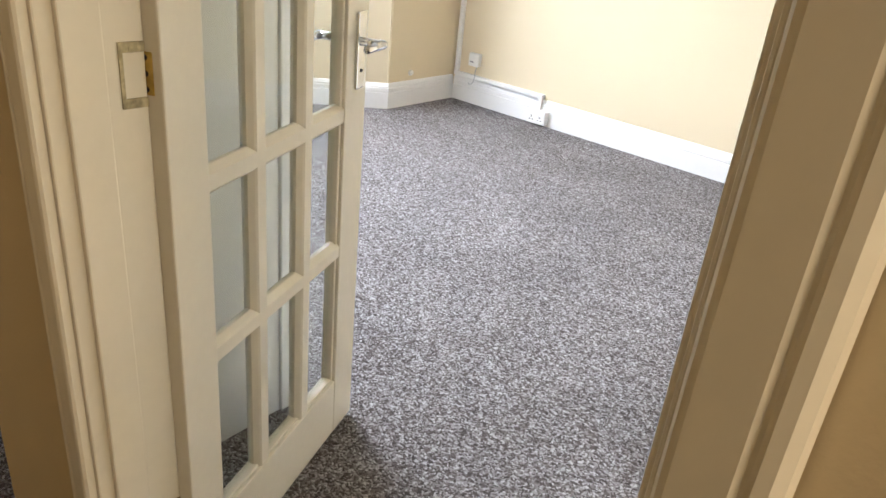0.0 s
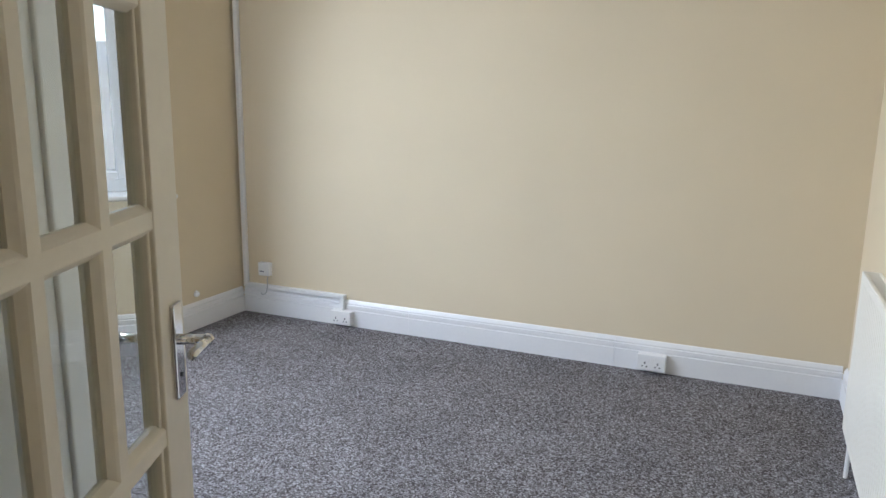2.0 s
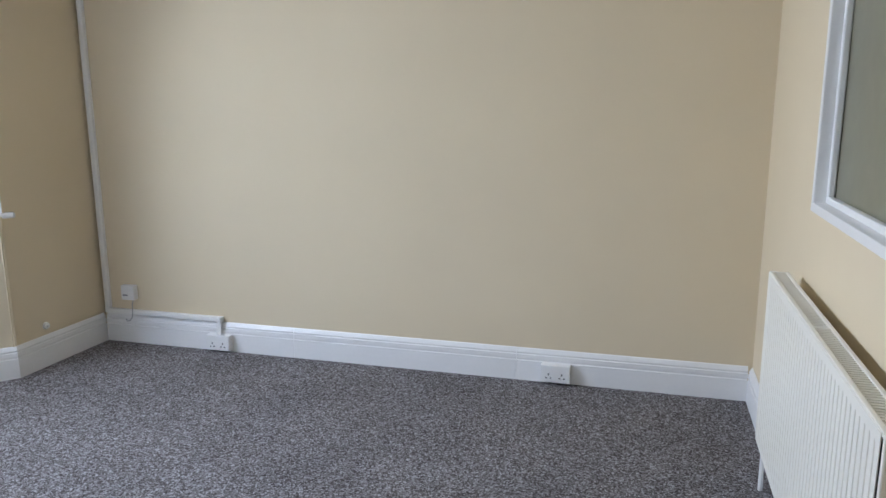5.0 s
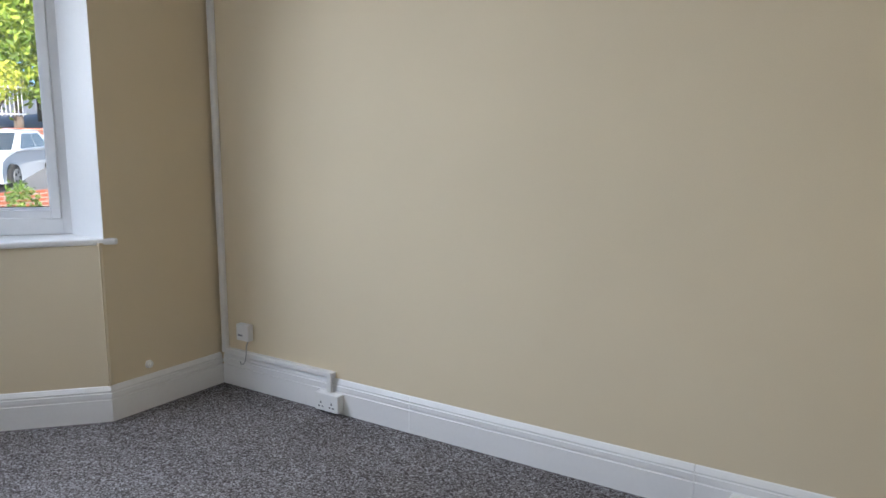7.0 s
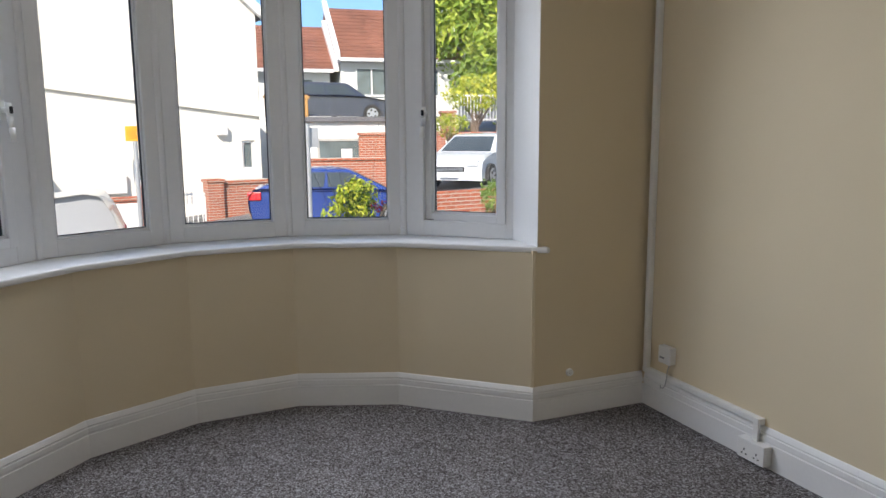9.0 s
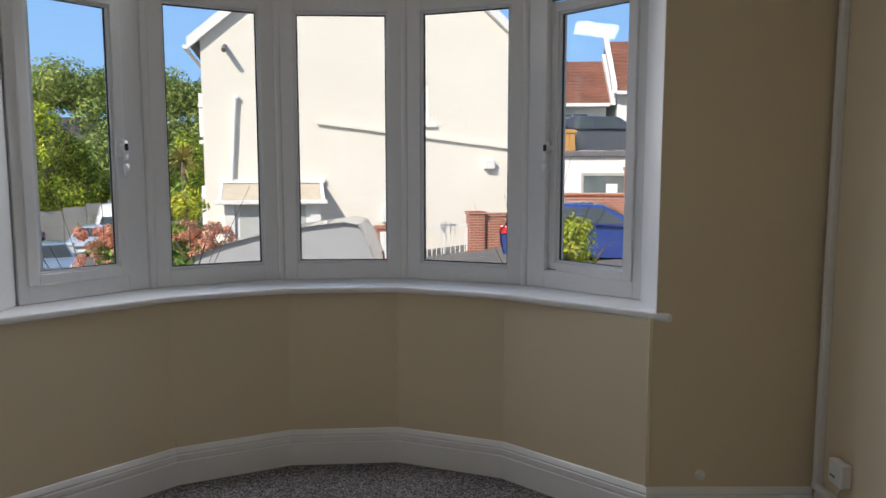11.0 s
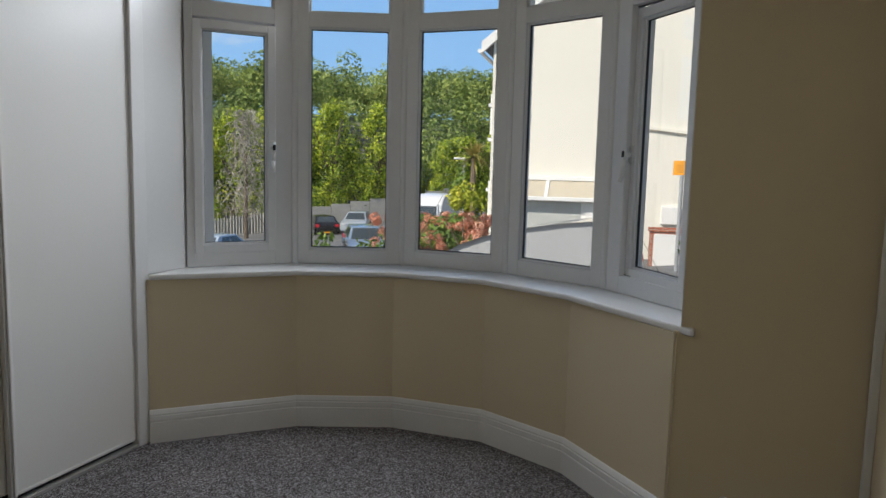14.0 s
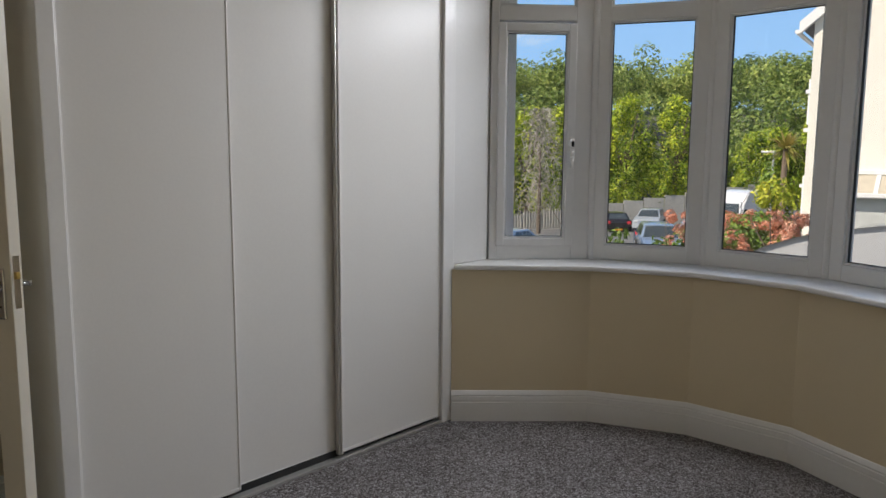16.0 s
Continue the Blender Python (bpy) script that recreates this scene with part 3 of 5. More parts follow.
for z in (0.202, 1.016, 1.732):
    bm = bmesh.new()
    for y0, y1, z0, z1 in ((BACK - 0.034, BACK - 0.028, z + 0.005, z + 0.095), (BACK - 0.0285, BACK + 0.003, z + 0.005, z + 0.019), (BACK - 0.0285, BACK + 0.003, z + 0.081, z + 0.095)):
        box(bm, DX0 - 0.0002, DX0 + 0.0024, y0, y1, z0, z1, 0.0006)
    for k in (0.015, 0.085):
        cyl(bm, 0.0042, 0.0042, 0.0012, Matrix.Translation((DX0 + 0.0028, BACK - 0.016, z + k)) @ Matrix.Rotation(radians(90), 4, "Y"), 10)
    structure("trim_hinge_leaf", bm, M_OLDHINGE, "old hinge leaf half painted over on the lining", "hinge")

# ---- borrowed light in the east wall ----
M_OBSCURE = mat("obscured_glass", (0.44, 0.43, 0.31), 0.35, grain=14, amount=0.05, bump=0.1, stain=0.05)
M_OBSCURE.node_tree.nodes["Principled BSDF"].inputs["Transmission Weight"].default_value = 0.55
w = thing("window_6", "internal window with greenish obscured glass and white frame", "window", kind="structure")
bm = bmesh.new()
t = 0.028
for y0, y1, z0, z1 in ((IY0 - 0.002, IY1 + 0.002, IZ0 - 0.002, IZ0 + t), (IY0 - 0.002, IY1 + 0.002, IZ1 - t, IZ1 + 0.002)):
    box(bm, WX - 0.014, WX + 0.10, y0, y1, z0, z1, 0.003)
for y0, y1 in ((IY0 - 0.002, IY0 + t), (IY1 - t, IY1 + 0.002)):
    box(bm, WX - 0.0135, WX + 0.0995, y0, y1, IZ0 + t - 0.002, IZ1 - t + 0.002, 0.003)
part("frame", bm, M_GLOSS, w)
bm = bmesh.new()
q = t + 0.022
for y0, y1, z0, z1 in ((IY0 + t, IY1 - t, IZ0 + t - 0.001, IZ0 + q), (IY0 + t, IY1 - t, IZ1 - q, IZ1 - t + 0.001)):
    box(bm, WX + 0.022, WX + 0.045, y0, y1, z0, z1, 0.005)
for y0, y1 in ((IY0 + t - 0.001, IY0 + q), (IY1 - q, IY1 - t + 0.001)):
    box(bm, WX + 0.0225, WX + 0.0445, y0, y1, IZ0 + q - 0.002, IZ1 - q + 0.002, 0.005)
part("bead", bm, M_GLOSS, w)
bm = bmesh.new()
box(bm, WX + 0.046, WX + 0.051, IY0 + t, IY1 - t, IZ0 + t, IZ1 - t)
part("pane", bm, M_OBSCURE, w, "greenish obscured glass pane")
bm = bmesh.new()
box(bm, WX - 0.022, WX - 0.0005, IY0 - 0.040, IY0 - 0.004, IZ0 - 0.012, IZ1 + 0.08, 0.003)
structure("trim_batten", bm, M_CREAMGLOSS, "cream painted vertical timber batten", "trim")

# ---- radiator ----
RX0, RX1, RY0, RY1, RZ0, RZ1 = 3.542, 3.606, -2.225, -0.90, 0.225, 0.838
rad = thing("radiator", "cream enamelled steel panel radiator with a top grille", "radiator")


def ribbed(x, sgn, d):
    """Pressed front sheet with upright flutes."""
    bm = bmesh.new()
    pts, y = [], RY0 + 0.02
    while y < RY1 - 0.04:
        for a, b in ((0.0, 0.0), (0.022, 0.0), (0.027, d), (0.032, d)):
            pts.append((x + sgn * b, y + a))
        y += 0.0333
    pts.append((x, RY1 - 0.02))
    za, zb = RZ0 + 0.03, RZ1 - 0.035
    rows = []
    for z, f in ((RZ0, 0), (za - 0.008, 0), (za, 1), (zb, 1), (zb + 0.008, 0), (RZ1 - 0.004, 0)):
        rows.append([bm.verts.new((x if not f else px, py, z)) for px, py in pts])
    for r in range(len(rows) - 1):
        for i in range(len(pts) - 1):
            bm.faces.new((rows[r][i], rows[r][i + 1], rows[r + 1][i + 1], rows[r + 1][i]))
    bmesh.ops.recalc_face_normals(bm, faces=bm.faces)
    bmesh.ops.solidify(bm, geom=bm.faces[:], thickness=0.002)
    return bm


part("front_panel", ribbed(RX0, 1, 0.004), M_RAD, rad)
bm = bmesh.new()
box(bm, RX1 - 0.014, RX1 - 0.002, RY0 + 0.02, RY1 - 0.02, RZ0, RZ1 - 0.006, 0.004)
part("back_panel", bm, M_RAD, rad)
for y0, y1 in ((RY0, RY0 + 0.012), (RY1 - 0.012, RY1)):
    bm = bmesh.new()
    box(bm, RX0 - 0.001, RX1, y0, y1, RZ0 + 0.005, RZ1, 0.004)
    part("side_panel", bm, M_RAD, rad)
bm = bmesh.new()
box(bm, RX0 + 0.0, RX0 + 0.014, RY0 + 0.012, RY1 - 0.012, RZ1 - 0.012, RZ1, 0.003)
box(bm, RX1 - 0.014, RX1 - 0.001, RY0 + 0.012, RY1 - 0.012, RZ1 - 0.0115, RZ1 - 0.0005, 0.003)
part("top_frame", bm, M_RAD, rad)
bm = bmesh.new()
y = RY0 + 0.02
while y < RY1 - 0.02:
    box(bm, RX0 + 0.013, RX1 - 0.013, y, y + 0.006, RZ1 - 0.008, RZ1 - 0.002)
    y += 0.0145
box(bm, RX0 + 0.0125, RX1 - 0.0125, (RY0 + RY1) / 2 - 0.01, (RY0 + RY1) / 2 + 0.01, RZ1 - 0.0075, RZ1 - 0.0012)
tagged(part("grille_slats", bm, M_RAD, rad), kind="stuff")
# near-black block painted as the shade between the two panels
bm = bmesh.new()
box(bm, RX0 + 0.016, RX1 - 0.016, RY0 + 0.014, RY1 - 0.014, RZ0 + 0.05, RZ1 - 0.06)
part("inner_shade", bm, M_DARK, rad)
# flat black disc gives the plug hole its shade by colour
bm = bmesh.new()
cyl(bm, 0.0185, 0.0185, 0.006, Matrix.Translation((RX0 + 0.037, RY0 - 0.002, RZ1 - 0.045)) @ Matrix.Rotation(radians(90), 4, "X"), 20)
pl = part("plug", bm, M_DARK, rad, "black disc painted as the shaded recess round the air vent plug")
bm = bmesh.new()
cyl(bm, 0.011, 0.009, 0.010, Matrix.Translation((RX0 + 0.037, RY0 - 0.006, RZ1 - 0.045)) @ Matrix.Rotation(radians(90), 4, "X"), 20)
part("plug_cap", bm, M_CHROME, pl)
for yy in (RY1 + 0.035, RY0 - 0.035):
    bm = bmesh.new()
    cyl(bm, 0.0085, 0.0085, RZ0 + 0.045, Matrix.Translation((RX0 + 0.037, yy, (RZ0 + 0.045) / 2)), 12)
    cyl(bm, 0.017, 0.015, 0.05, Matrix.Translation((RX0 + 0.037, yy, RZ0 + 0.045)), 14)
    s = -1 if yy > RY1 else 1
    cyl(bm, 0.009, 0.009, 0.05, Matrix.Translation((RX0 + 0.037, yy + s * 0.018, RZ0 + 0.045)) @ Matrix.Rotation(radians(90), 4, "X"), 12)
    part("valve_pipe", bm, M_PLASTIC, rad, "white painted pipe and valve")
for yy in (-1.15, -1.95):
    bm = bmesh.new()
    box(bm, RX1 - 0.004, WX, yy - 0.02, yy + 0.02, RZ0 + 0.1, RZ1 - 0.08)
    part("bracket", bm, M_RAD, rad)

# ---- sockets, trunking and junction box ----
def socket(x0, z0, switches, label):
    so = thing("twin_socket", label, "socket", Matrix.Translation((x0, 0.0, z0)), group="twin sockets on the skirting")
    bm = bmesh.new()
    box(bm, 0, 0.147, -0.036, 0.0, 0, 0.087, 0.003)
    part("back_box", bm, M_PLASTIC, so)
    bm = bmesh.new()
    box(bm, -0.001, 0.148, -0.046, -0.0365, -0.0005, 0.088, 0.004)
    fp = part("faceplate", bm, M_PLASTIC, so)
    for cx in (0.04, 0.107):
        bm = bmesh.new()
        box(bm, cx - 0.003, cx + 0.003, -0.0468, -0.0455, 0.036, 0.047)
        box(bm, cx - 0.0155, cx - 0.0070, -0.0468, -0.0455, 0.0195, 0.0255)
        box(bm, cx + 0.0070, cx + 0.0155, -0.0468, -0.0455, 0.0195, 0.0255)
        part("pin_holes", bm, M_DARK, fp)
    if switches:
        for cx in (0.062, 0.085):
            bm = bmesh.new()
            box(bm, cx - 0.0065, cx + 0.0065, -0.0495, -0.0455, 0.05, 0.070, 0.002)
            part("rocker_switch", bm, M_PLASTIC, fp)
    return so


socket(0.713, 0.018, False, "white plastic twin socket on the skirting below trunking")
socket(2.648, 0.020, True, "white switched twin socket on the skirting board")

tr = thing("cable_trunking", "white plastic mini trunking up the wall corner", "trunking")
for nm, b in (("upright", (0.004, 0.036, -0.008, 0.0179, 0.176, 2.25)), ("run", (0.004, 0.80, -0.010, 0.0179, 0.176, 0.205)), ("drop", (0.772, 0.80, -0.024, -0.0105, 0.106, 0.207)), ("corner_box", (-0.017, 0.085, -0.055, 0.0179, 2.25, 2.335)), ("upper_run", (-0.0179, 0.004, -0.61, -0.055, 2.285, 2.312))):
    bm = bmesh.new()
    box(bm, *b, 0.003)
    if nm in ("upright", "run"):
        if nm == "upright":
            box(bm, 0.008, 0.032, -0.0105, -0.007, 0.18, 2.245, 0.0012)
        else:
            box(bm, 0.008, 0.77, -0.0125, -0.009, 0.179, 0.201, 0.0012)
    part(nm, bm, M_PLASTIC, tr)
jb = thing("junction_box", "small white plastic telephone box with a loose cable", "junction box")
bm = bmesh.new()
box(bm, 0.138, 0.228, -0.022, 0.0179, 0.268, 0.358, 0.006)
part("box", bm, M_PLASTIC, jb)
bm = bmesh.new()
box(bm, 0.152, 0.186, -0.0226, -0.0218, 0.294, 0.303)
part("print", bm, mat("grey_print", (0.25, 0.25, 0.26), 0.6), jb, "small unreadable grey print")
bm = bmesh.new()
cpts = [Vector((0.205, 0.0, 0.27)), Vector((0.206, -0.016, 0.24)), Vector((0.212, -0.024, 0.20)), Vector((0.208, -0.028, 0.165)), Vector((0.19, -0.026, 0.145)), Vector((0.165, -0.02, 0.138)), Vector((0.15, -0.010, 0.145))]
for a, b in zip(cpts, cpts[1:]):
    d = b - a
    cyl(bm, 0.0025, 0.0025, d.length + 0.003, Matrix.Translation((a + b) / 2) @ d.to_track_quat("Z", "Y").to_matrix().to_4x4(), 8)
part("cable", bm, mat("grey_cable", (0.42, 0.42, 0.42), 0.5), jb)
bm = bmesh.new()
cyl(bm, 0.021, 0.017, 0.014, Matrix.Translation((-0.011, -0.443, 0.222)) @ Matrix.Rotation(radians(90), 4, "Y"), 20)
cyl(bm, 0.010, 0.006, 0.010, Matrix.Translation((0.0, -0.443, 0.222)) @ Matrix.Rotation(radians(90), 4, "Y"), 16)
for f in bm.faces:
    f.smooth = True
smooth(tagged(new("cable_outlet", mesh_of("cable_outlet", bm, M_PLASTIC)), "small round white plastic cable outlet on the wall", "cable outlet"))

# ---- outdoors: materials ----
M_RENDER = mat("cream_render", (0.77, 0.745, 0.67), 0.9, grain=25, amount=0.05, bump=0.3, stain=0.05, stain_scale=0.4)
M_WHITEWALL = mat("white_render", (0.78, 0.78, 0.76), 0.9, grain=20, amount=0.05, bump=0.3, stain=0.06, stain_scale=0.5)
M_TRIMWHITE = mat("white_outdoor_paint", (0.78, 0.78, 0.77), 0.5, grain=10, amount=0.03)
M_TILE = mat("red_brown_roof_tile", (0.22, 0.09, 0.06), 0.85, grain=6, amount=0.25, stain=0.25, bump=0.3, stain_scale=0.6)
M_SLATE = mat("grey_slate", (0.12, 0.12, 0.13), 0.7, grain=6, amount=0.2)
M_ASPHALT = mat("asphalt", (0.15, 0.15, 0.15), 0.95, grain=18, amount=0.2, stain=0.2, stain_scale=0.2)
M_CONCRETE = mat("pale_concrete", (0.42, 0.41, 0.38), 0.9, grain=5, amount=0.1, stain=0.2, stain_scale=0.3, bump=0.2)
M_GRASS = mat("lawn", (0.10, 0.17, 0.03), 0.95, grain=8, amount=0.3, stain=0.2)
M_WINDARK = mat("far_window_glass", (0.12, 0.15, 0.155), 0.08, grain=3, amount=0.3)
M_TYRE = mat("tyre_rubber", (0.03, 0.03, 0.03), 0.9, grain=30, amount=0.1)
M_RIM = mat("alloy_rim", (0.55, 0.56, 0.58), 0.3, metal=0.8, grain=30, amount=0.05)
M_CARGLASS = mat("car_glass", (0.05, 0.065, 0.075), 0.06, grain=2, amount=0.1)
M_STEEL = mat("galvanised_steel", (0.45, 0.46, 0.47), 0.45, metal=0.5, grain=12, amount=0.1)
M_WOODFENCE = mat("orange_stained_timber", (0.48, 0.26, 0.08), 0.75, grain=14, amount=0.15, bump=0.2)
M_BARK = mat("bark", (0.16, 0.12, 0.09), 0.95, grain=12, amount=0.3, bump=0.5)
M_REDLAMP = mat("red_lamp", (0.65, 0.03, 0.04), 0.25, grain=30, amount=0.1)
M_HEADLAMP = mat("clear_lamp", (0.6, 0.62, 0.64), 0.15, grain=30, amount=0.1)
M_SIGN = mat("amber_sign", (0.85, 0.36, 0.02), 0.5, grain=20, amount=0.03)


def paint(name, color, rough=0.25):
    return mat(name, color, rough, grain=3, amount=0.03, coat=0.6, stain=0.03)


def leaf_mat(name, c0, c1, c2, shade_scale=0.9):
    m = bpy.data.materials.new(name)
    m.use_nodes = True
    nt, b = m.node_tree, m.node_tree.nodes["Principled BSDF"]
    b.inputs["Roughness"].default_value = 0.6
    b.inputs["Specular IOR Level"].default_value = 0.25
    g = nt.nodes.new("ShaderNodeNewGeometry")
    r = nt.nodes.new("ShaderNodeValToRGB")
    r.color_ramp.elements[0].color, r.color_ramp.elements[1].color = (*c0, 1), (*c2, 1)
    e = r.color_ramp.elements.new(0.55)
    e.color = (*c1, 1)
    # coarse noise paints sunlit and shaded clumps into the leaf colour
    tc, nz, rg, mxf = nt.nodes.new("ShaderNodeTexCoord"), nt.nodes.new("ShaderNodeTexNoise"), nt.nodes.new("ShaderNodeMapRange"), nt.nodes.new("ShaderNodeMath")
    nz.inputs["Scale"].default_value, nz.inputs["Detail"].default_value = shade_scale, 3
    rg.inputs["From Min"].default_value, rg.inputs["From Max"].default_value = 0.32, 0.68
    rg.inputs["To Min"].default_value, rg.inputs["To Max"].default_value = -0.35, 0.35
    nt.links.new(tc.outputs["Object"], nz.inputs["Vector"])
    nt.links.new(nz.outputs["Fac"], rg.inputs["Value"])
    nt.links.new(g.outputs["Random Per Island"], mxf.inputs[0])
    nt.links.new(rg.outputs[0], mxf.inputs[1])
    nt.links.new(mxf.outputs[0], r.inputs[0])
    nt.links.new(r.outputs[0], b.inputs["Base Color"])
    tl, mx = nt.nodes.new("ShaderNodeBsdfTranslucent"), nt.nodes.new("ShaderNodeMixShader")
    mx.inputs[0].default_value = 0.2
    nt.links.new(r.outputs[0], tl.inputs["Color"])
    nt.links.new(b.outputs[0], mx.inputs[1])
    nt.links.new(tl.outputs[0], mx.inputs[2])
    nt.links.new(mx.outputs[0], nt.nodes["Material Output"].inputs[0])
    return m


def brick_mat():
    m = bpy.data.materials.new("red_brick")
    m.use_nodes = True
    nt, b = m.node_tree, m.node_tree.nodes["Principled BSDF"]
    b.inputs["Roughness"].default_value = 0.9
    tc, sp, cb = nt.nodes.new("ShaderNodeTexCoord"), nt.nodes.new("ShaderNodeSeparateXYZ"), nt.nodes.new("ShaderNodeCombineXYZ")
    add = nt.nodes.new("ShaderNodeMath")
    nt.links.new(tc.outputs["Object"], sp.inputs[0])
    nt.links.new(sp.outputs[0], add.inputs[0])
    nt.links.new(sp.outputs[1], add.inputs[1])
    nt.links.new(add.outputs[0], cb.inputs[0])
    nt.links.new(sp.outputs[2], cb.inputs[1])
    br = nt.nodes.new("ShaderNodeTexBrick")
    br.inputs["Color1"].default_value, br.inputs["Color2"].default_value = (0.42, 0.11, 0.05, 1), (0.30, 0.08, 0.04, 1)
    br.inputs["Mortar"].default_value = (0.45, 0.40, 0.34, 1)
    br.inputs["Scale"].default_value, br.inputs["Mortar Size"].default_value = 1.0, 0.009
    br.inputs["Brick Width"].default_value, br.inputs["Row Height"].default_value = 0.225, 0.075
    nt.links.new(cb.outputs[0], br.inputs["Vector"])
    nt.links.new(br.outputs["Color"], b.inputs["Base Color"])
    bp = nt.nodes.new("ShaderNodeBump")
    bp.invert = True
    bp.inputs["Strength"].default_value, bp.inputs["Distance"].default_value = 0.6, 0.01
    nt.links.new(br.outputs["Fac"], bp.inputs["Height"])
    nt.links.new(bp.outputs[0], b.inputs["Normal"])
    return m


M_BRICK = brick_mat()
# the wide dark-to-yellow range puts shaded depths and sunlit tips into the colour
L_HEDGE = leaf_mat("conifer_leaves", (0.035, 0.085, 0.012), (0.29, 0.41, 0.04), (0.66, 0.70, 0.07), 0.35)
L_WOOD = leaf_mat("woodland_leaves", (0.09, 0.145, 0.045), (0.26, 0.35, 0.09), (0.48, 0.54, 0.15), 0.09)
L_YELLOW = leaf_mat("yellow_green_leaves", (0.22, 0.30, 0.03), (0.42, 0.46, 0.05), (0.65, 0.60, 0.07))
L_GREEN = leaf_mat("mid_green_leaves", (0.08, 0.15, 0.03), (0.17, 0.28, 0.05), (0.30, 0.40, 0.08))
L_PINK = leaf_mat("hydrangea_petals", (0.60, 0.22, 0.13), (0.78, 0.37, 0.25), (0.86, 0.55, 0.42))
L_DEAD = leaf_mat("bare_twigs", (0.24, 0.20, 0.17), (0.42, 0.38, 0.33), (0.60, 0.56, 0.50))
L_LIME = leaf_mat("lime_leaves", (0.12, 0.20, 0.03), (0.26, 0.36, 0.05), (0.46, 0.52, 0.08), 0.5)
L_RED = leaf_mat("red_flowers", (0.50, 0.03, 0.03), (0.62, 0.06, 0.06), (0.70, 0.18, 0.10))


# ---- outdoors: ground ----
def ground_z(x, y):
    z = (-0.87 + 0.11 * y if y > -24 else -3.51 + 0.06 * (y + 24)) if y < 3 else -0.54 + 0.20 * (min(y, 14) - 3) + 0.10 * max(0, y - 14)
    if y < -60:
        z = -5.67
    far = max(0.0, -x - 159 - 1.5 * y)
    return z + 0.30 * far - (0.30 * (far - 52) if far > 52 else 0)


bm = bmesh.new()
xs = [-900, -500, -300, -220, -170, -140, -120, -105, -95, -85, -78, -72, -66, -60, -54, -48, -42, -36, -30, -26, -22, -19, -16, -13, -10, -7, -4, -1.4, 2, 6, 12, 40, 120, 400, 900]
ys = [-900, -400, -200, -130, -100, -80, -61, -59, -48, -38, -30, -24, -19, -15, -12, -9, -6, -3, 0, 3, 6, 9, 12, 14, 18, 26, 40, 70, 120, 300, 900]
grid = [[bm.verts.new((x, y, max(-7.5, min(30, ground_z(x, y))) - 0.02)) for y in ys] for x in xs]
for i in range(len(xs) - 1):
    for j in range(len(ys) - 1):
        bm.faces.new((grid[i][j], grid[i + 1][j], grid[i + 1][j + 1], grid[i][j + 1]))
bmesh.ops.recalc_face_normals(bm, faces=bm.faces)
structure("ground", bm, M_ASPHALT, "sloping grey asphalt street and forecourts", "ground")


# ---- outdoors: foliage ----
def leaves(points, normals, size, rng, flat=0.35):
    """Many small bent leaf blades, one at each point, turned roughly to its normal."""
    n = len(points)
    nv = normals + rng.normal(0, flat, (n, 3))
    nv /= np.linalg.norm(nv, axis=1)[:, None]
    t = np.cross(nv, rng.normal(0, 1, (n, 3)))
    t /= np.linalg.norm(t, axis=1)[:, None]
    b = np.cross(nv, t)
    s = size * rng.uniform(0.6, 1.35, (n, 1))
    v = np.stack([points - t * s, points + b * s * 0.45 + nv * s * 0.15, points + t * s, points - b * s * 0.45 + nv * s * 0.15], 1).reshape(-1, 3)
    f = np.arange(4 * n).reshape(-1, 4)
    return v, f


def crown_points(blobs, density, rng):
    """Points over the skin and a little inside a set of ellipsoid clumps (x, y, z, rx, ry, rz)."""
    ps, ns = [], []
    for x, y, z, rx, ry, rz in blobs:
        k = max(8, int(density * (rx * ry + ry * rz + rx * rz) * 4))
        d = rng.normal(0, 1, (k, 3))
        d /= np.linalg.norm(d, axis=1)[:, None]
        wob = 1 + 0.16 * np.sin(d[:, :1] * 7 + x) * np.cos(d[:, 1:2] * 6 + z) + rng.normal(0, 0.07, (k, 1))
        ps.append(np.array((x, y, z)) + d * np.array((rx, ry, rz)) * wob * (1 - 0.25 * rng.random((k, 1)) ** 2))
        ns.append(d)
    return np.concatenate(ps), np.concatenate(ns)


def leaf_mesh(name, blobs, density, size, material, seed):
    rng = np.random.default_rng(seed)
    p, nn = crown_points(blobs, density, rng)
    v, f = leaves(p, nn, size, rng)
    me = bpy.data.meshes.new(name)
    me.from_pydata(v.tolist(), [], f.tolist())
    me.materials.append(material)
    return me


def clumps(c, r, n, seed, squash=1.0, small=0.45):
    """A crown as one core and many smaller clumps round it."""
    rng = random.Random(seed)
    out = [(*c, r[0] * 0.78, r[1] * 0.78, r[2] * 0.78)]
    for _ in range(n):
        a, e = rng.uniform(0, 2 * math.pi), rng.uniform(-0.5, 1.2)
        k = rng.uniform(small * 0.6, small)
        out.append((c[0] + r[0] * 0.75 * math.cos(a) * math.cos(e), c[1] + r[1] * 0.75 * math.sin(a) * math.cos(e), c[2] + r[2] * 0.78 * math.sin(e), r[0] * k, r[1] * k, r[2] * k * squash))
    return out


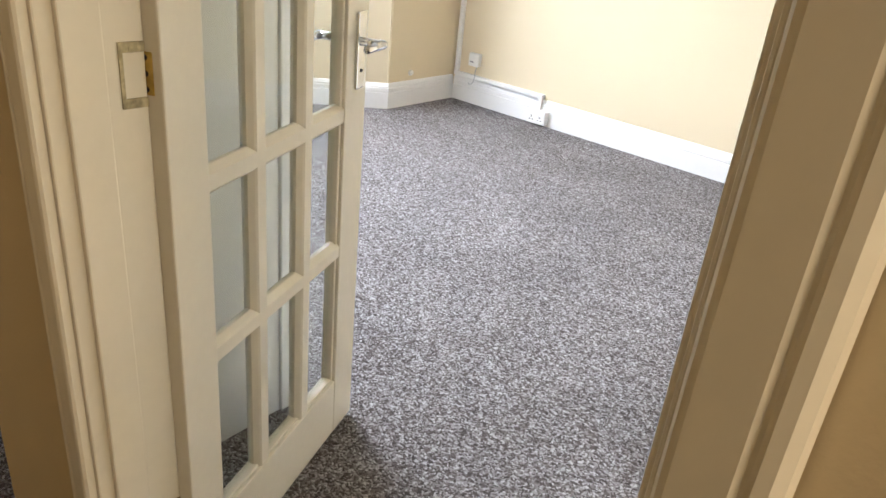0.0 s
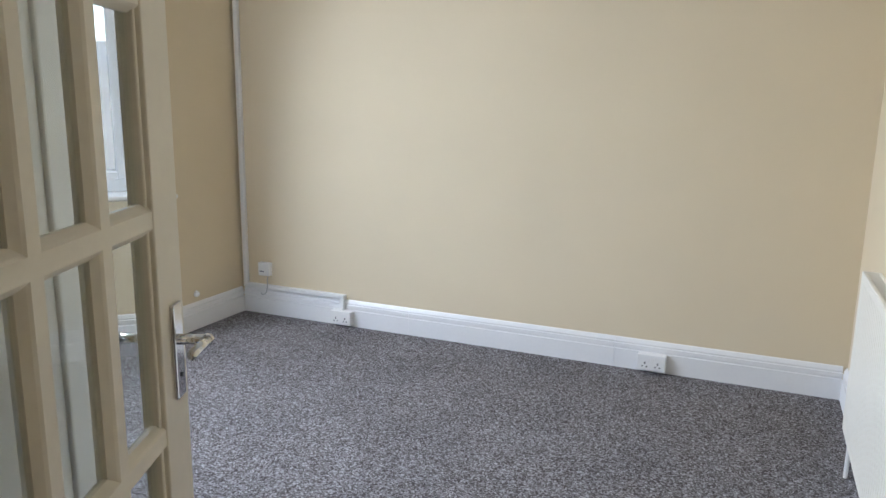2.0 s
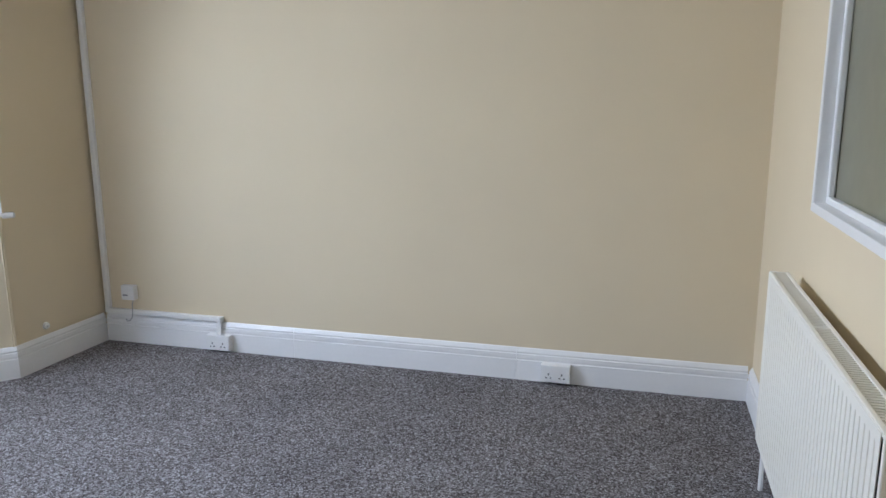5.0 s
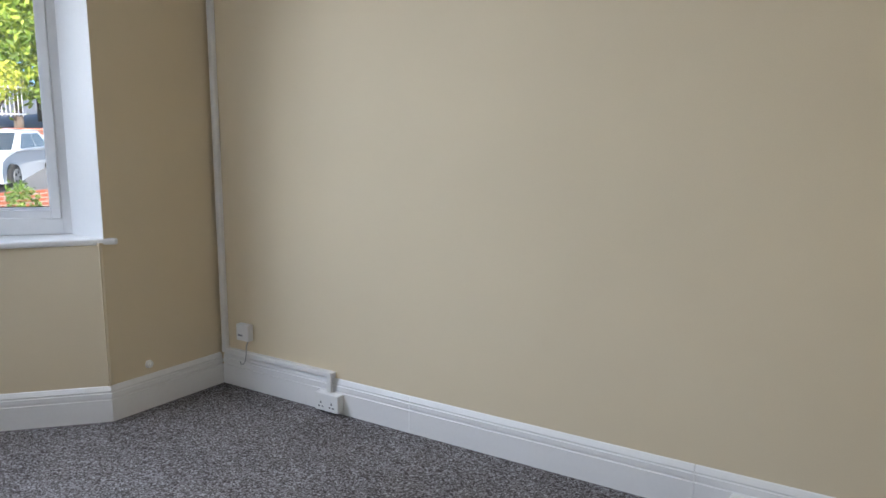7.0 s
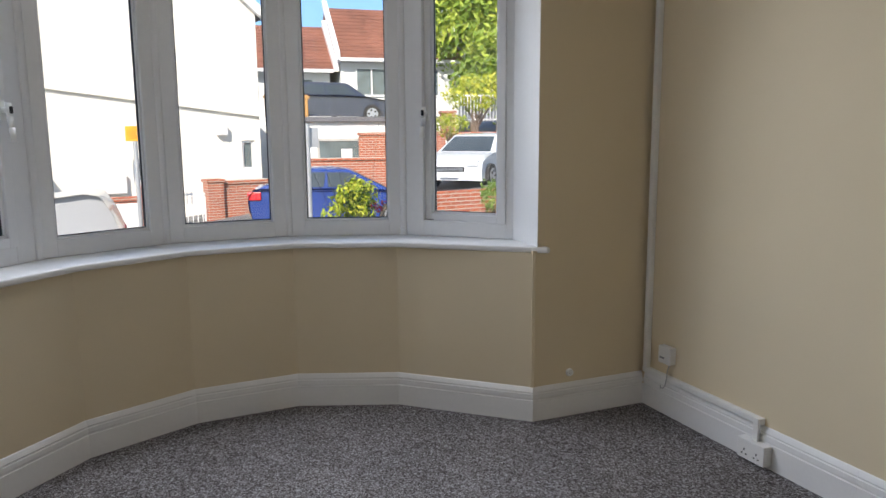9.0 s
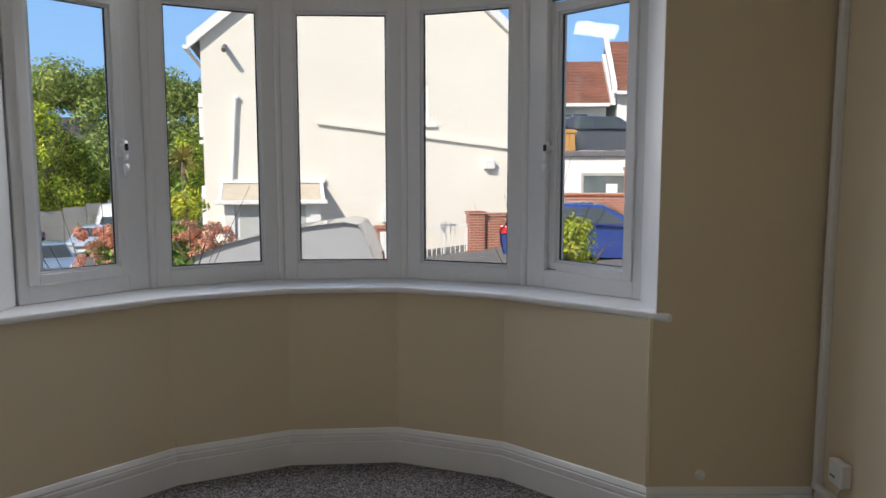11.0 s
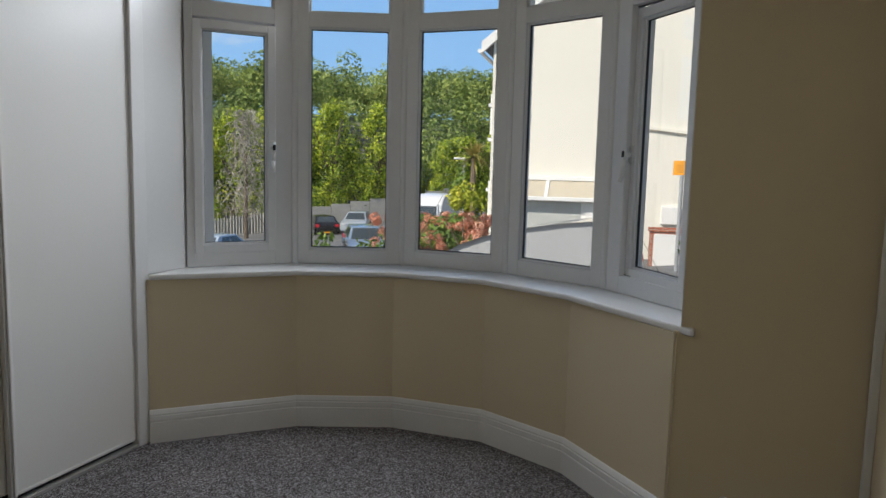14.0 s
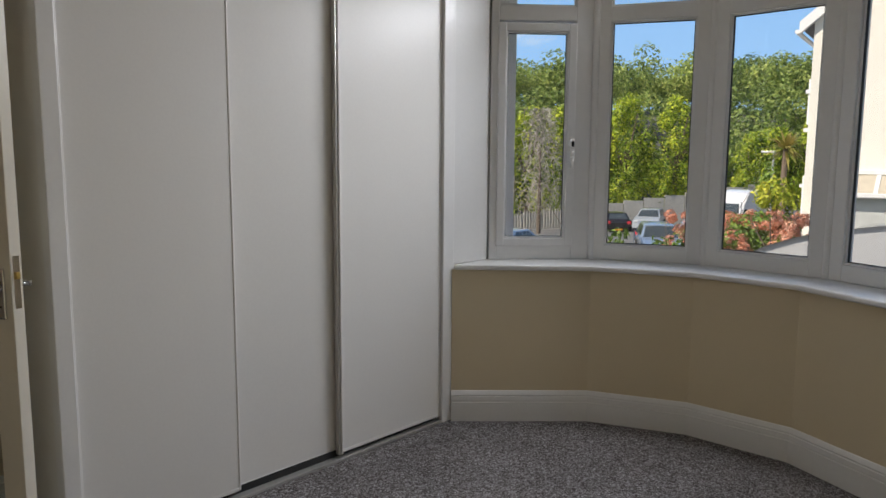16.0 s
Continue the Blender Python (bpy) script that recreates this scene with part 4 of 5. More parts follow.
def plant(name, label, category, base, blobs, density, size, material, seed, trunk=0.05, height=None, group=""):
    th = thing(name, label, category, Matrix.Translation(base), group)
    me = leaf_mesh("crown", blobs, density, size, material, seed)
    cr = new("crown", me)
    cr.parent = th
    bm = bmesh.new()
    h = height or 0.5
    cyl(bm, trunk, trunk * 0.55, h + 0.3, Matrix.Translation((0, 0, h / 2 - 0.15)), 8)
    rng = random.Random(seed)
    for _ in range(6):
        a = rng.uniform(0, 6.28)
        d = Vector((math.cos(a) * 0.6, math.sin(a) * 0.6, 1)).normalized()
        ln = h * rng.uniform(0.5, 0.9)
        cyl(bm, trunk * 0.5, trunk * 0.15, ln, Matrix.Translation(Vector((0, 0, h * 0.75)) + d * ln / 2) @ d.to_track_quat("Z", "Y").to_matrix().to_4x4(), 6)
    part("trunk", bm, M_BARK, th)
    return th


def at_ground(x, y, dz=0.0):
    return (x, y, ground_z(x, y) - 0.02 + dz)


# conifer hedge along the lower road, in separate trees
rngh = random.Random(3)
for k in range(13):
    f = k / 12
    x, y = -37.6 - 20 * f + rngh.uniform(-0.8, 0.8), -48.5 + 27 * f + rngh.uniform(-0.8, 0.8)
    h = rngh.uniform(8.6, 9.6) - (2.6 if k > 8 else 0)
    bl = []
    for q in range(44):
        zz = rngh.uniform(0.12, 1.0) * h
        w = 2.5 * (1.12 - (zz / h) ** 2)
        a = rngh.uniform(0, 6.28)
        rr = rngh.uniform(0.45, 0.95)
        bl.append((w * math.cos(a), w * math.sin(a), zz, rr, rr, rr * 1.25))
    bl.append((0, 0, h * 0.48, 1.75, 1.75, h * 0.46))
    plant("conifer", "tall dense dark green conifer in a hedge row", "tree", at_ground(x, y), bl, 30, 0.125, L_HEDGE, 100 + k, 0.22, h * 0.6, "conifers along the road")
# bare shrub in front of the conifers, a mass of thin drooping twigs
bare = thing("bare_tree", "leafless greyish shrub before the conifers", "tree", Matrix.Translation(at_ground(-37.6, -33.1)))
bm = bmesh.new()
cyl(bm, 0.16, 0.07, 6.0, Matrix.Translation((0, 0, 2.8)), 8)
part("trunk", bm, M_BARK, bare)
rb = np.random.default_rng(55)
nt_ = 1500
base = rb.uniform((-1.7, -1.7, 1.6), (1.7, 1.7, 8.8), (nt_, 3))
base[:, :2] *= (1.15 - 0.07 * base[:, 2:3])
turn = rb.normal(0, 1, (nt_, 3)) * (0.55, 0.55, 0.35) + (0, 0, -0.55)
tip = base + turn * rb.uniform(0.4, 1.0, (nt_, 1))
side = np.cross(turn, rb.normal(0, 1, (nt_, 3)))
side *= 0.028 / np.linalg.norm(side, axis=1)[:, None]
me = bpy.data.meshes.new("twigs")
me.from_pydata(np.stack([base - side, base + side, tip], 1).reshape(-1, 3).tolist(), [], np.arange(3 * nt_).reshape(-1, 3).tolist())
me.materials.append(L_DEAD)
new("twigs", me).parent = bare

# woodland on the hill
rng_w = np.random.default_rng(8)
wood = []
for k in range(420):
    f, g = rng_w.random(), rng_w.random()
    ang = math.radians(175 + 70 * f)
    dist = 82 + 88 * g
    x, y = dist * math.cos(ang), dist * math.sin(ang)
    r = rng_w.uniform(3.0, 5.5)
    gz0 = max(-7.5, min(30, ground_z(x, y)))
    top = rng_w.uniform(1.0, 4.5)
    for q in range(4):
        wood.append((x + rng_w.uniform(-0.55, 0.55) * r, y + rng_w.uniform(-0.55, 0.55) * r, gz0 + r * 0.8 + top * rng_w.uniform(0.3, 1.0), r * 0.55, r * 0.55, r * 0.6))
wd = new("woodland", leaf_mesh("woodland", wood, 2.5, 0.35, L_WOOD, 9))
tagged(wd, "distant mixed green woodland covering the hillside", "woodland", kind="stuff")

plant("yellow_shrub", "bright yellow-green leafy garden shrub in sunlight", "shrub", at_ground(-5.65, 0.02), clumps((0, 0, 1.32), (0.36, 0.36, 0.42), 16, 2), 330, 0.035, L_YELLOW, 21, 0.03, 1.0)
plant("dark_shrub", "small grey-green garden shrub by the low wall", "shrub", at_ground(-9.3, 3.75), clumps((0, 0, 0.62), (0.26, 0.26, 0.36), 10, 4), 260, 0.04, L_GREEN, 22, 0.02, 0.4)
plant("hydrangea_leaves", "green leafy hydrangea bush", "shrub", at_ground(-14.6, -8.15), clumps((0, 0, 1.36), (1.0, 1.45, 0.52), 26, 6), 110, 0.065, L_GREEN, 23, 0.03, 1.0)
fl = [(random.Random(k * 7 + 1).uniform(-1.0, 1.0), random.Random(k * 5 + 2).uniform(-1.5, 1.5), 1.62 + random.Random(k * 3).uniform(-0.75, 0.25), 0.13, 0.13, 0.11) for k in range(190)]
plant("hydrangea", "hydrangea bush in full salmon-pink bloom", "shrub", at_ground(-14.5, -8.1), fl, 700, 0.034, L_PINK, 24, 0.03, 1.1)
plant("garden_bush", "rounded light green garden bush", "shrub", at_ground(-13.7, -7.1), clumps((0, 0, 2.30), (0.40, 0.40, 0.44), 14, 9), 110, 0.06, L_YELLOW, 25, 0.05, 1.2)
plant("garden_bush", "loose grey-green garden bush", "shrub", at_ground(-14.6, -7.65), clumps((0, 0, 2.45), (0.24, 0.24, 0.65), 14, 10), 70, 0.07, L_GREEN, 26, 0.05, 1.2)
plant("small_shrub", "small green plant at the window's foot", "shrub", at_ground(-2.6, -3.93), clumps((0, 0, 1.98), (0.14, 0.16, 0.20), 9, 12, small=0.35), 260, 0.03, L_GREEN, 27, 0.012, 1.8)
plant("small_shrub", "small green plant at the window's foot", "shrub", at_ground(-2.85, -3.55), clumps((0, 0, 1.94), (0.16, 0.22, 0.13), 9, 13, small=0.35), 230, 0.03, L_GREEN, 28, 0.012, 1.75)
plant("rose_bush", "thin rose bush with grey-green leaves", "shrub", at_ground(-2.5, -0.80), clumps((0, 0, 1.86), (0.10, 0.13, 0.15), 12, 14, small=0.35), 420, 0.018, L_GREEN, 29, 0.008, 1.7)
plant("rose_flowers", "red roses in bloom", "flowers", at_ground(-2.45, -0.68), [(0.02, -0.03, 1.83, 0.032, 0.032, 0.026), (0.0, 0.02, 1.80, 0.036, 0.036, 0.028), (0.04, 0.05, 1.85, 0.026, 0.026, 0.02)], 5000, 0.010, L_RED, 30, 0.005, 1.6)
plant("trimmed_hedge", "rounded trimmed bright green hedge", "hedge", at_ground(-18.8, 7.9), clumps((0, 0, 2.25), (1.3, 1.3, 0.75), 10, 15, small=0.3), 60, 0.07, L_YELLOW, 31, 0.08, 1.6)
plant("garden_bush", "yellowing garden bush on the terrace", "shrub", at_ground(-17.6, 6.4), clumps((0, 0, 1.55), (0.6, 0.6, 0.5), 10, 16), 90, 0.06, L_YELLOW, 32, 0.05, 1.2)
for k, (x, y, h, r) in enumerate(((-29, 12.5, 4.9, 3.0), (-26, 14.5, 4.4, 2.8), (-31, 16, 7.0, 3.4), (-24.5, 11.6, 2.6, 1.9), (-34, 13, 7.5, 3.0), (-28, 19, 7, 3.4))):
    plant("broadleaf_tree", "full-crowned light green tree in sunlight", "tree", at_ground(x, y), clumps((0, 0, h), (r, r, r * 1.1), 26, 40 + k, small=0.4), 22, 0.16, L_LIME, 60 + k, 0.2, h * 0.8, "trees above the street")
# cabbage palm beside the neighbouring house
palm = thing("palm", "spiky cabbage palm with a bare trunk", "palm", Matrix.Translation(at_ground(-19.8, -9.35)))
bm = bmesh.new()
cyl(bm, 0.12, 0.08, 3.6, Matrix.Translation((0, 0, 1.8)), 8)
part("trunk", bm, M_BARK, palm)
bm = bmesh.new()
rp = random.Random(5)
for k in range(90):
    d = Vector((rp.uniform(-1, 1), rp.uniform(-1, 1), rp.uniform(-0.5, 1.2))).normalized()
    s = d.cross(Vector((0, 0, 1))).normalized() * 0.03
    a, b2, c2 = Vector((0, 0, 3.6)), Vector((0, 0, 3.6)) + d * 0.4, Vector((0, 0, 3.45)) + d * 0.75
    vs = [bm.verts.new(p) for p in (a - s, a + s, b2 + s * 1.4, b2 - s * 1.4, c2)]
    bm.faces.new(vs[:4])
    bm.faces.new((vs[3], vs[2], vs[4]))
part("fronds", bm, leaf_mat("palm_fronds", (0.14, 0.16, 0.04), (0.30, 0.27, 0.07), (0.46, 0.36, 0.12)), palm)

# ---- outdoors: neighbouring house ----
GU, GN = Vector((-0.208, 0.978, 0)).normalized(), Vector((0.978, 0.208, 0)).normalized()
HM = Matrix(((GU.x, GN.x, 0, -18.67), (GU.y, GN.y, 0, -8.34), (0, 0, 1, 0), (0, 0, 0, 1)))   # x along the gable, y towards the street
GW, EV, AP, GB = 9.8, 5.25, 9.4, -2.4
house = thing("house", "large cream rendered gabled house in full sun", "house", HM)


def wall_with_holes(bm, x0, x1, z0, top, holes, y0, y1):
    """Gable wall as upright strips cut round rectangular holes; top is a function of x."""
    cuts = sorted({x0, x1, (x0 + x1) / 2, *[h[0] for h in holes], *[h[1] for h in holes]})
    for a, b in zip(cuts, cuts[1:]):
        spans, z = [], z0
        for h in sorted((h for h in holes if h[0] <= a and h[1] >= b), key=lambda h: h[2]):
            spans.append((z, h[2], h[2]))
            z = h[3]
        spans.append((z, top(a), top(b)))
        for zb, ta, tb in spans:
            vs = [bm.verts.new(p) for p in ((a, y1, zb), (b, y1, zb), (b, y1, tb), (a, y1, ta), (a, y0, zb), (b, y0, zb), (b, y0, tb), (a, y0, ta))]
            for q in ((0, 1, 2, 3), (7, 6, 5, 4), (0, 4, 5, 1), (3, 2, 6, 7), (0, 3, 7, 4), (1, 5, 6, 2)):
                bm.faces.new([vs[i] for i in q])
    bmesh.ops.remove_doubles(bm, verts=bm.verts, dist=0.001)


bm = bmesh.new()
wall_with_holes(bm, 0, GW, GB, lambda x: EV + (AP - EV) * (1 - abs(x - GW / 2) / (GW / 2)), [(6.17, 6.65, 2.84, 4.03), (5.96, 6.26, 0.08, 0.72), (9.2, 9.6, 0.35, 1.25)], -0.3, 0)
part("gable_wall", bm, M_RENDER, house)
bm = bmesh.new()
box(bm, 0.0, 0.3, -9, -0.3, GB, EV)
part("front_wall", bm, M_WHITEWALL, house)
bm = bmesh.new()
box(bm, GW - 0.3, GW, -9, -0.3, GB, EV)
part("rear_wall", bm, M_RENDER, house)
for s in (0, 1):
    bm = bmesh.new()
    xa, xb = (-0.35, GW / 2) if s == 0 else (GW + 0.35, GW / 2)
    za = EV - 0.35 * (AP - EV) / (GW / 2)
    vs = [(xa, 0.18, za), (xb, 0.18, AP), (xb, -9.2, AP), (xa, -9.2, za)]
    lo = [bm.verts.new((x, y, z + 0.02)) for x, y, z in vs]
    hi = [bm.verts.new((x, y, z + 0.16)) for x, y, z in vs]
    bm.faces.new(lo)
    bm.faces.new(hi)
    for i in range(4):
        bm.faces.new((lo[i], lo[(i + 1) % 4], hi[(i + 1) % 4], hi[i]))
    bmesh.ops.recalc_face_normals(bm, faces=bm.faces)
    roof = part("roof", bm, M_SLATE, house, "dark grey slate roof slope")
    bm = bmesh.new()
    q = [bm.verts.new((xa, 0.19, za - 0.16)), bm.verts.new((xb, 0.19, AP - 0.16)), bm.verts.new((xb, 0.19, AP + 0.17)), bm.verts.new((xa, 0.19, za + 0.17)),
         bm.verts.new((xa, 0.01, za - 0.16)), bm.verts.new((xb, 0.01, AP - 0.16)), bm.verts.new((xb, 0.01, AP + 0.01)), bm.verts.new((xa, 0.01, za + 0.01))]
    for i in ((0, 1, 2, 3), (4, 5, 6, 7), (0, 4, 5, 1), (3, 2, 6, 7), (0, 3, 7, 4)):
        bm.faces.new([q[j] for j in i])
    bmesh.ops.recalc_face_normals(bm, faces=bm.faces)
    part("bargeboard", bm, M_TRIMWHITE, house, "white painted bargeboard")


def far_window(parent, x0, x1, z0, z1, y, sill=True, bars=1):
    bm = bmesh.new()
    box(bm, x0, x1, y - 0.16, y - 0.12, z0, z1)
    wn_ = part("window", bm, M_WINDARK, parent)
    bm = bmesh.new()
    ring(bm, x0, x1, z0, z1, 0.07, y - 0.13, y - 0.06, 0)
    for k in range(1, bars):
        xm = x0 + (x1 - x0) * k / bars
        box(bm, xm - 0.03, xm + 0.03, y - 0.13, y - 0.07, z0 + 0.06, z1 - 0.06)
    part("frame", bm, M_TRIMWHITE, wn_)
    if sill:
        bm = bmesh.new()
        box(bm, x0 - 0.08, x1 + 0.24, y - 0.1, y + 0.09, z0 - 0.14, z0 - 0.05)
        part("sill", bm, M_TRIMWHITE, wn_)


far_window(house, 6.17, 6.65, 2.84, 4.03, 0)
far_window(house, 5.96, 6.26, 0.08, 0.72, 0, False)
far_window(house, 9.2, 9.6, 0.35, 1.25, 0, False)
bm = bmesh.new()
for a, za, b, zb in ((3.25, 2.75, 9.79, 1.98),):
    q = [(a, za), (b, zb), (b, zb + 0.09), (a, za + 0.09)]
    lo = [bm.verts.new((x, 0.0, z)) for x, z in q]
    hi = [bm.verts.new((x, 0.10, z)) for x, z in q]
    bm.faces.new(hi)
    for i in range(4):
        bm.faces.new((lo[i], lo[(i + 1) % 4], hi[(i + 1) % 4], hi[i]))
bmesh.ops.recalc_face_normals(bm, faces=bm.faces)
part("drip_course", bm, M_RENDER, house)
bm = bmesh.new()
cyl(bm, 0.07, 0.07, 0.5, Matrix.Translation((0.68, 0.24, 4.84)) @ Matrix.Rotation(radians(70), 4, "X"), 12)
part("vent_pipe", bm, M_SLATE, house)
bm = bmesh.new()
cyl(bm, 0.05, 0.05, 2.4, Matrix.Translation((0.85, 0.09, 2.28)) @ Matrix.Rotation(radians(4), 4, "Y"), 10)
box(bm, 0.86, 1.02, 0.02, 0.14, 3.44, 3.53, 0.01)
part("downpipe", bm, M_TRIMWHITE, house)
bm = bmesh.new()
box(bm, 8.40, 8.72, 0, 0.2, 1.42, 1.72, 0.02)
part("wall_lamp", bm, M_TRIMWHITE, house)
bm = bmesh.new()
box(bm, 5.18, 5.75, 0, 0.14, -0.21, 0.32, 0.02)
part("meter_box", bm, M_TRIMWHITE, house)
bm = bmesh.new()
cyl(bm, 0.06, 0.06, 9.2, Matrix.Translation((-0.42, -4.5, EV - 0.38)) @ Matrix.Rotation(radians(90), 4, "X"), 10)
part("gutter", bm, M_TRIMWHITE, house)
# front facade windows and bands seen edge-on
for zz in (0.6, 2.15, 3.2):
    bm = bmesh.new()
    box(bm, -0.12, 0.0, -8.6, -0.05, zz, zz + 0.10)
    part("string_course", bm, M_TRIMWHITE, house)
for yy in (-1.9, -4.4):
    for zz in (-0.4, 2.4):
        bm = bmesh.new()
        box(bm, -0.22, -0.001, yy - 0.7, yy + 0.7, zz, zz + 1.3, 0.01)
        fw = part("bay_window", bm, M_TRIMWHITE, house)
        bm = bmesh.new()
        box(bm, -0.235, -0.2205, yy - 0.6, yy + 0.6, zz + 0.15, zz + 1.2)
        part("window_glass", bm, M_WINDARK, fw)
# lean-to porch with a sloping glazed roof
M_PORCHGLASS = mat("polycarbonate_sheet", (0.52, 0.46, 0.36), 0.4, grain=6, amount=0.1)
por = part("porch", bmesh.new(), M_TRIMWHITE, house)
bm = bmesh.new()
x0, x1, d = 0.42, 3.40, 1.0
vs = [(x0, 0.0, 0.98), (x1, 0.0, 0.98), (x1, d, 0.50), (x0, d, 0.50)]
lo = [bm.verts.new((x, y, z)) for x, y, z in vs]
hi = [bm.verts.new((x, y, z + 0.05)) for x, y, z in vs]
bm.faces.new(lo), bm.faces.new(hi)
for i in range(4):
    bm.faces.new((lo[i], lo[(i + 1) % 4], hi[(i + 1) % 4], hi[i]))
bmesh.ops.recalc_face_normals(bm, faces=bm.faces)
part("porch_roof", bm, M_PORCHGLASS, por, "tan sloping sheet roof")
bm = bmesh.new()
box(bm, x0 - 0.06, x1 + 0.06, -0.01, 0.12, 1.0, 1.12, 0.01)
box(bm, x0 - 0.08, x1 + 0.08, d - 0.02, d + 0.1, 0.42, 0.54, 0.02)
for xx in (x0, x0 + 1.35, x1 - 0.1):
    vv = box(bm, xx, xx + 0.1, 0.0, d, 0.50, 0.56)
    for v in vv:
        v.co.z += (d - v.co.y) / d * 0.5
part("porch_frame", bm, M_TRIMWHITE, por)
bm = bmesh.new()
for a, b in ((0.58, 0.86), (2.98, 3.28)):
    box(bm, a, b, 0.0, 0.80, GB, 0.42)
box(bm, 0.86, 2.98, 0.0, 0.72, GB, 0.42)
part("porch_wall", bm, M_WHITEWALL, por)
bm = bmesh.new()
box(bm, 1.0, 2.85, 0.721, 0.74, -0.85, 0.38)
part("porch_glazing", bm, mat("frosted_porch_glass", (0.5, 0.52, 0.5), 0.3, grain=5, amount=0.08), por)

# ---- outdoors: walls, gate, signs ----
def block(name, label, category, m, b, material, cap=None, panels=()):
    th = thing(name, label, category, m)
    bm = bmesh.new()
    box(bm, *b, 0.01)
    body = part("body", bm, material, th)
    if cap:
        bm = bmesh.new()
        box(bm, b[0] - 0.04, b[1] + 0.04, b[2] - 0.04, b[3] + 0.04, b[5] + 0.001, b[5] + cap, 0.01)
        part("coping", bm, M_BRICK, th, "projecting brick coping")
    for p in panels:
        bm = bmesh.new()
        box(bm, *p, 0.005)
        part("render_panel", bm, M_WHITEWALL, th, "white rendered panel")
    return th


WM = lambda x, y, a: Matrix.Translation((x, y, ground_z(x, y) - 0.05)) @ Matrix.Rotation(radians(a), 4, "Z")
block("brick_pier", "red brick gate pier", "pier", HM @ Matrix.Translation((7.45, 1.6, 0)), (0, 0.45, 0, 0.45, -2.0, 0.12), M_BRICK, 0.08)
block("brick_pier", "red brick gate pier", "pier", HM @ Matrix.Translation((5.72, 1.6, 0)), (0, 0.30, 0, 0.40, -2.0, 0.02), M_BRICK, 0.08)
block("garden_wall", "low red brick garden wall with a white panel", "wall", HM @ Matrix.Translation((4.77, 1.62, 0)), (0, 0.93, 0, 0.3, -2.0, -0.28), M_BRICK, 0.10, [(0.1, 0.85, 0.29, 0.32, -1.9, -0.34)])
block("garden_wall", "long red brick garden wall beside the gate", "wall", HM @ Matrix.Translation((7.92, 1.62, 0)), (0, 2.2, 0, 0.3, -2.0, 0.05), M_BRICK, 0.10)
gate = thing("metal_gate", "white painted metal garden gate with upright bars", "gate", HM @ Matrix.Translation((6.04, 1.8, 0)))
bm = bmesh.new()
box(bm, 0, 1.4, -0.02, 0.02, -0.22, -0.17)
box(bm, 0, 1.4, -0.02, 0.02, -1.6, -1.55)
for x in (0.0, 0.68, 1.36):
    box(bm, x, x + 0.04, -0.02, 0.02, -1.8, -0.25)
part("gate_frame", bm, M_TRIMWHITE, gate)
for k in range(10):
    bm = bmesh.new()
    cyl(bm, 0.012, 0.012, 1.5, Matrix.Translation((0.07 + k * 0.138, 0, -0.85)), 8)
    part("bar", bm, M_TRIMWHITE, gate)

sg = thing("warning_sign", "amber rectangular sign on a grey post", "sign", Matrix.Translation((-16.5, -2.42, 0)))
bm = bmesh.new()
cyl(bm, 0.05, 0.05, 3.0, Matrix.Translation((0, 0.02, 0.0)), 12)
part("post", bm, M_STEEL, sg)
bm = bmesh.new()
box(bm, 0.052, 0.06, -0.19, 0.21, 1.29, 1.65, 0.004)
plate = part("plate", bm, M_SIGN, sg)
bm = bmesh.new()
for zz, ww in ((1.60, 0.03), (1.52, 0.13), (1.465, 0.12), (1.41, 0.13), (1.355, 0.10)):
    box(bm, 0.0601, 0.062, 0.01 - ww, 0.01 + ww, zz, zz + 0.018)
part("writing", bm, mat("faded_sign_print", (0.35, 0.12, 0.02), 0.6), plate, "rows of unreadable print")
sp = thing("road_sign", "grey backs of two road signs on a post", "sign", Matrix.Translation((-8.03, 0.0, 0)))
bm = bmesh.new()
cyl(bm, 0.04, 0.04, 2.9, Matrix.Translation((0, 0, 0.12)), 12)
part("post", bm, M_STEEL, sp)
for y0, y1 in ((-0.18, -0.03), (0.03, 0.18)):
    bm = bmesh.new()
    box(bm, -0.06, -0.05, y0, y1, 1.22, 1.52, 0.004)
    part("plate", bm, M_STEEL, sp)

block("garden_wall", "low red brick front garden wall", "wall", WM(-10.0, 2.6, 8), (-0.12, 0.12, 0, 2.6, -0.3, 0.95), M_BRICK, 0.0)
block("terrace_wall", "red brick terrace wall with white rendered panels", "wall", WM(-19.5, 4.1, -12), (-0.15, 0.15, 0, 6.5, -0.4, 1.75), M_BRICK, 0.09, [(0.151, 0.18, 0.9, 2.1, 0.7, 1.35), (0.151, 0.18, 2.75, 4.6, 0.9, 1.6)])
block("brick_pier", "red brick pier in the terrace wall", "pier", WM(-19.0, 6.7, -12), (-0.22, 0.22, 0, 0.42, -0.4, 1.9), M_BRICK, 0.09)
fence = thing("metal_fence", "white metal railings on the terrace wall", "fence", WM(-19.6, 7.2, -12))
for k in range(18):
    bm = bmesh.new()
    cyl(bm, 0.015, 0.015, 0.9, Matrix.Translation((0, k * 0.11, 2.0)), 6)
    part("bar", bm, M_TRIMWHITE, fence)
bm = bmesh.new()
box(bm, -0.02, 0.02, -0.05, 1.95, 2.38, 2.43)
box(bm, -0.02, 0.02, -0.05, 1.95, 1.6, 1.65)
box(bm, -0.04, 0.04, -0.05, 0.02, -0.4, 1.7)
part("rail", bm, M_TRIMWHITE, fence)

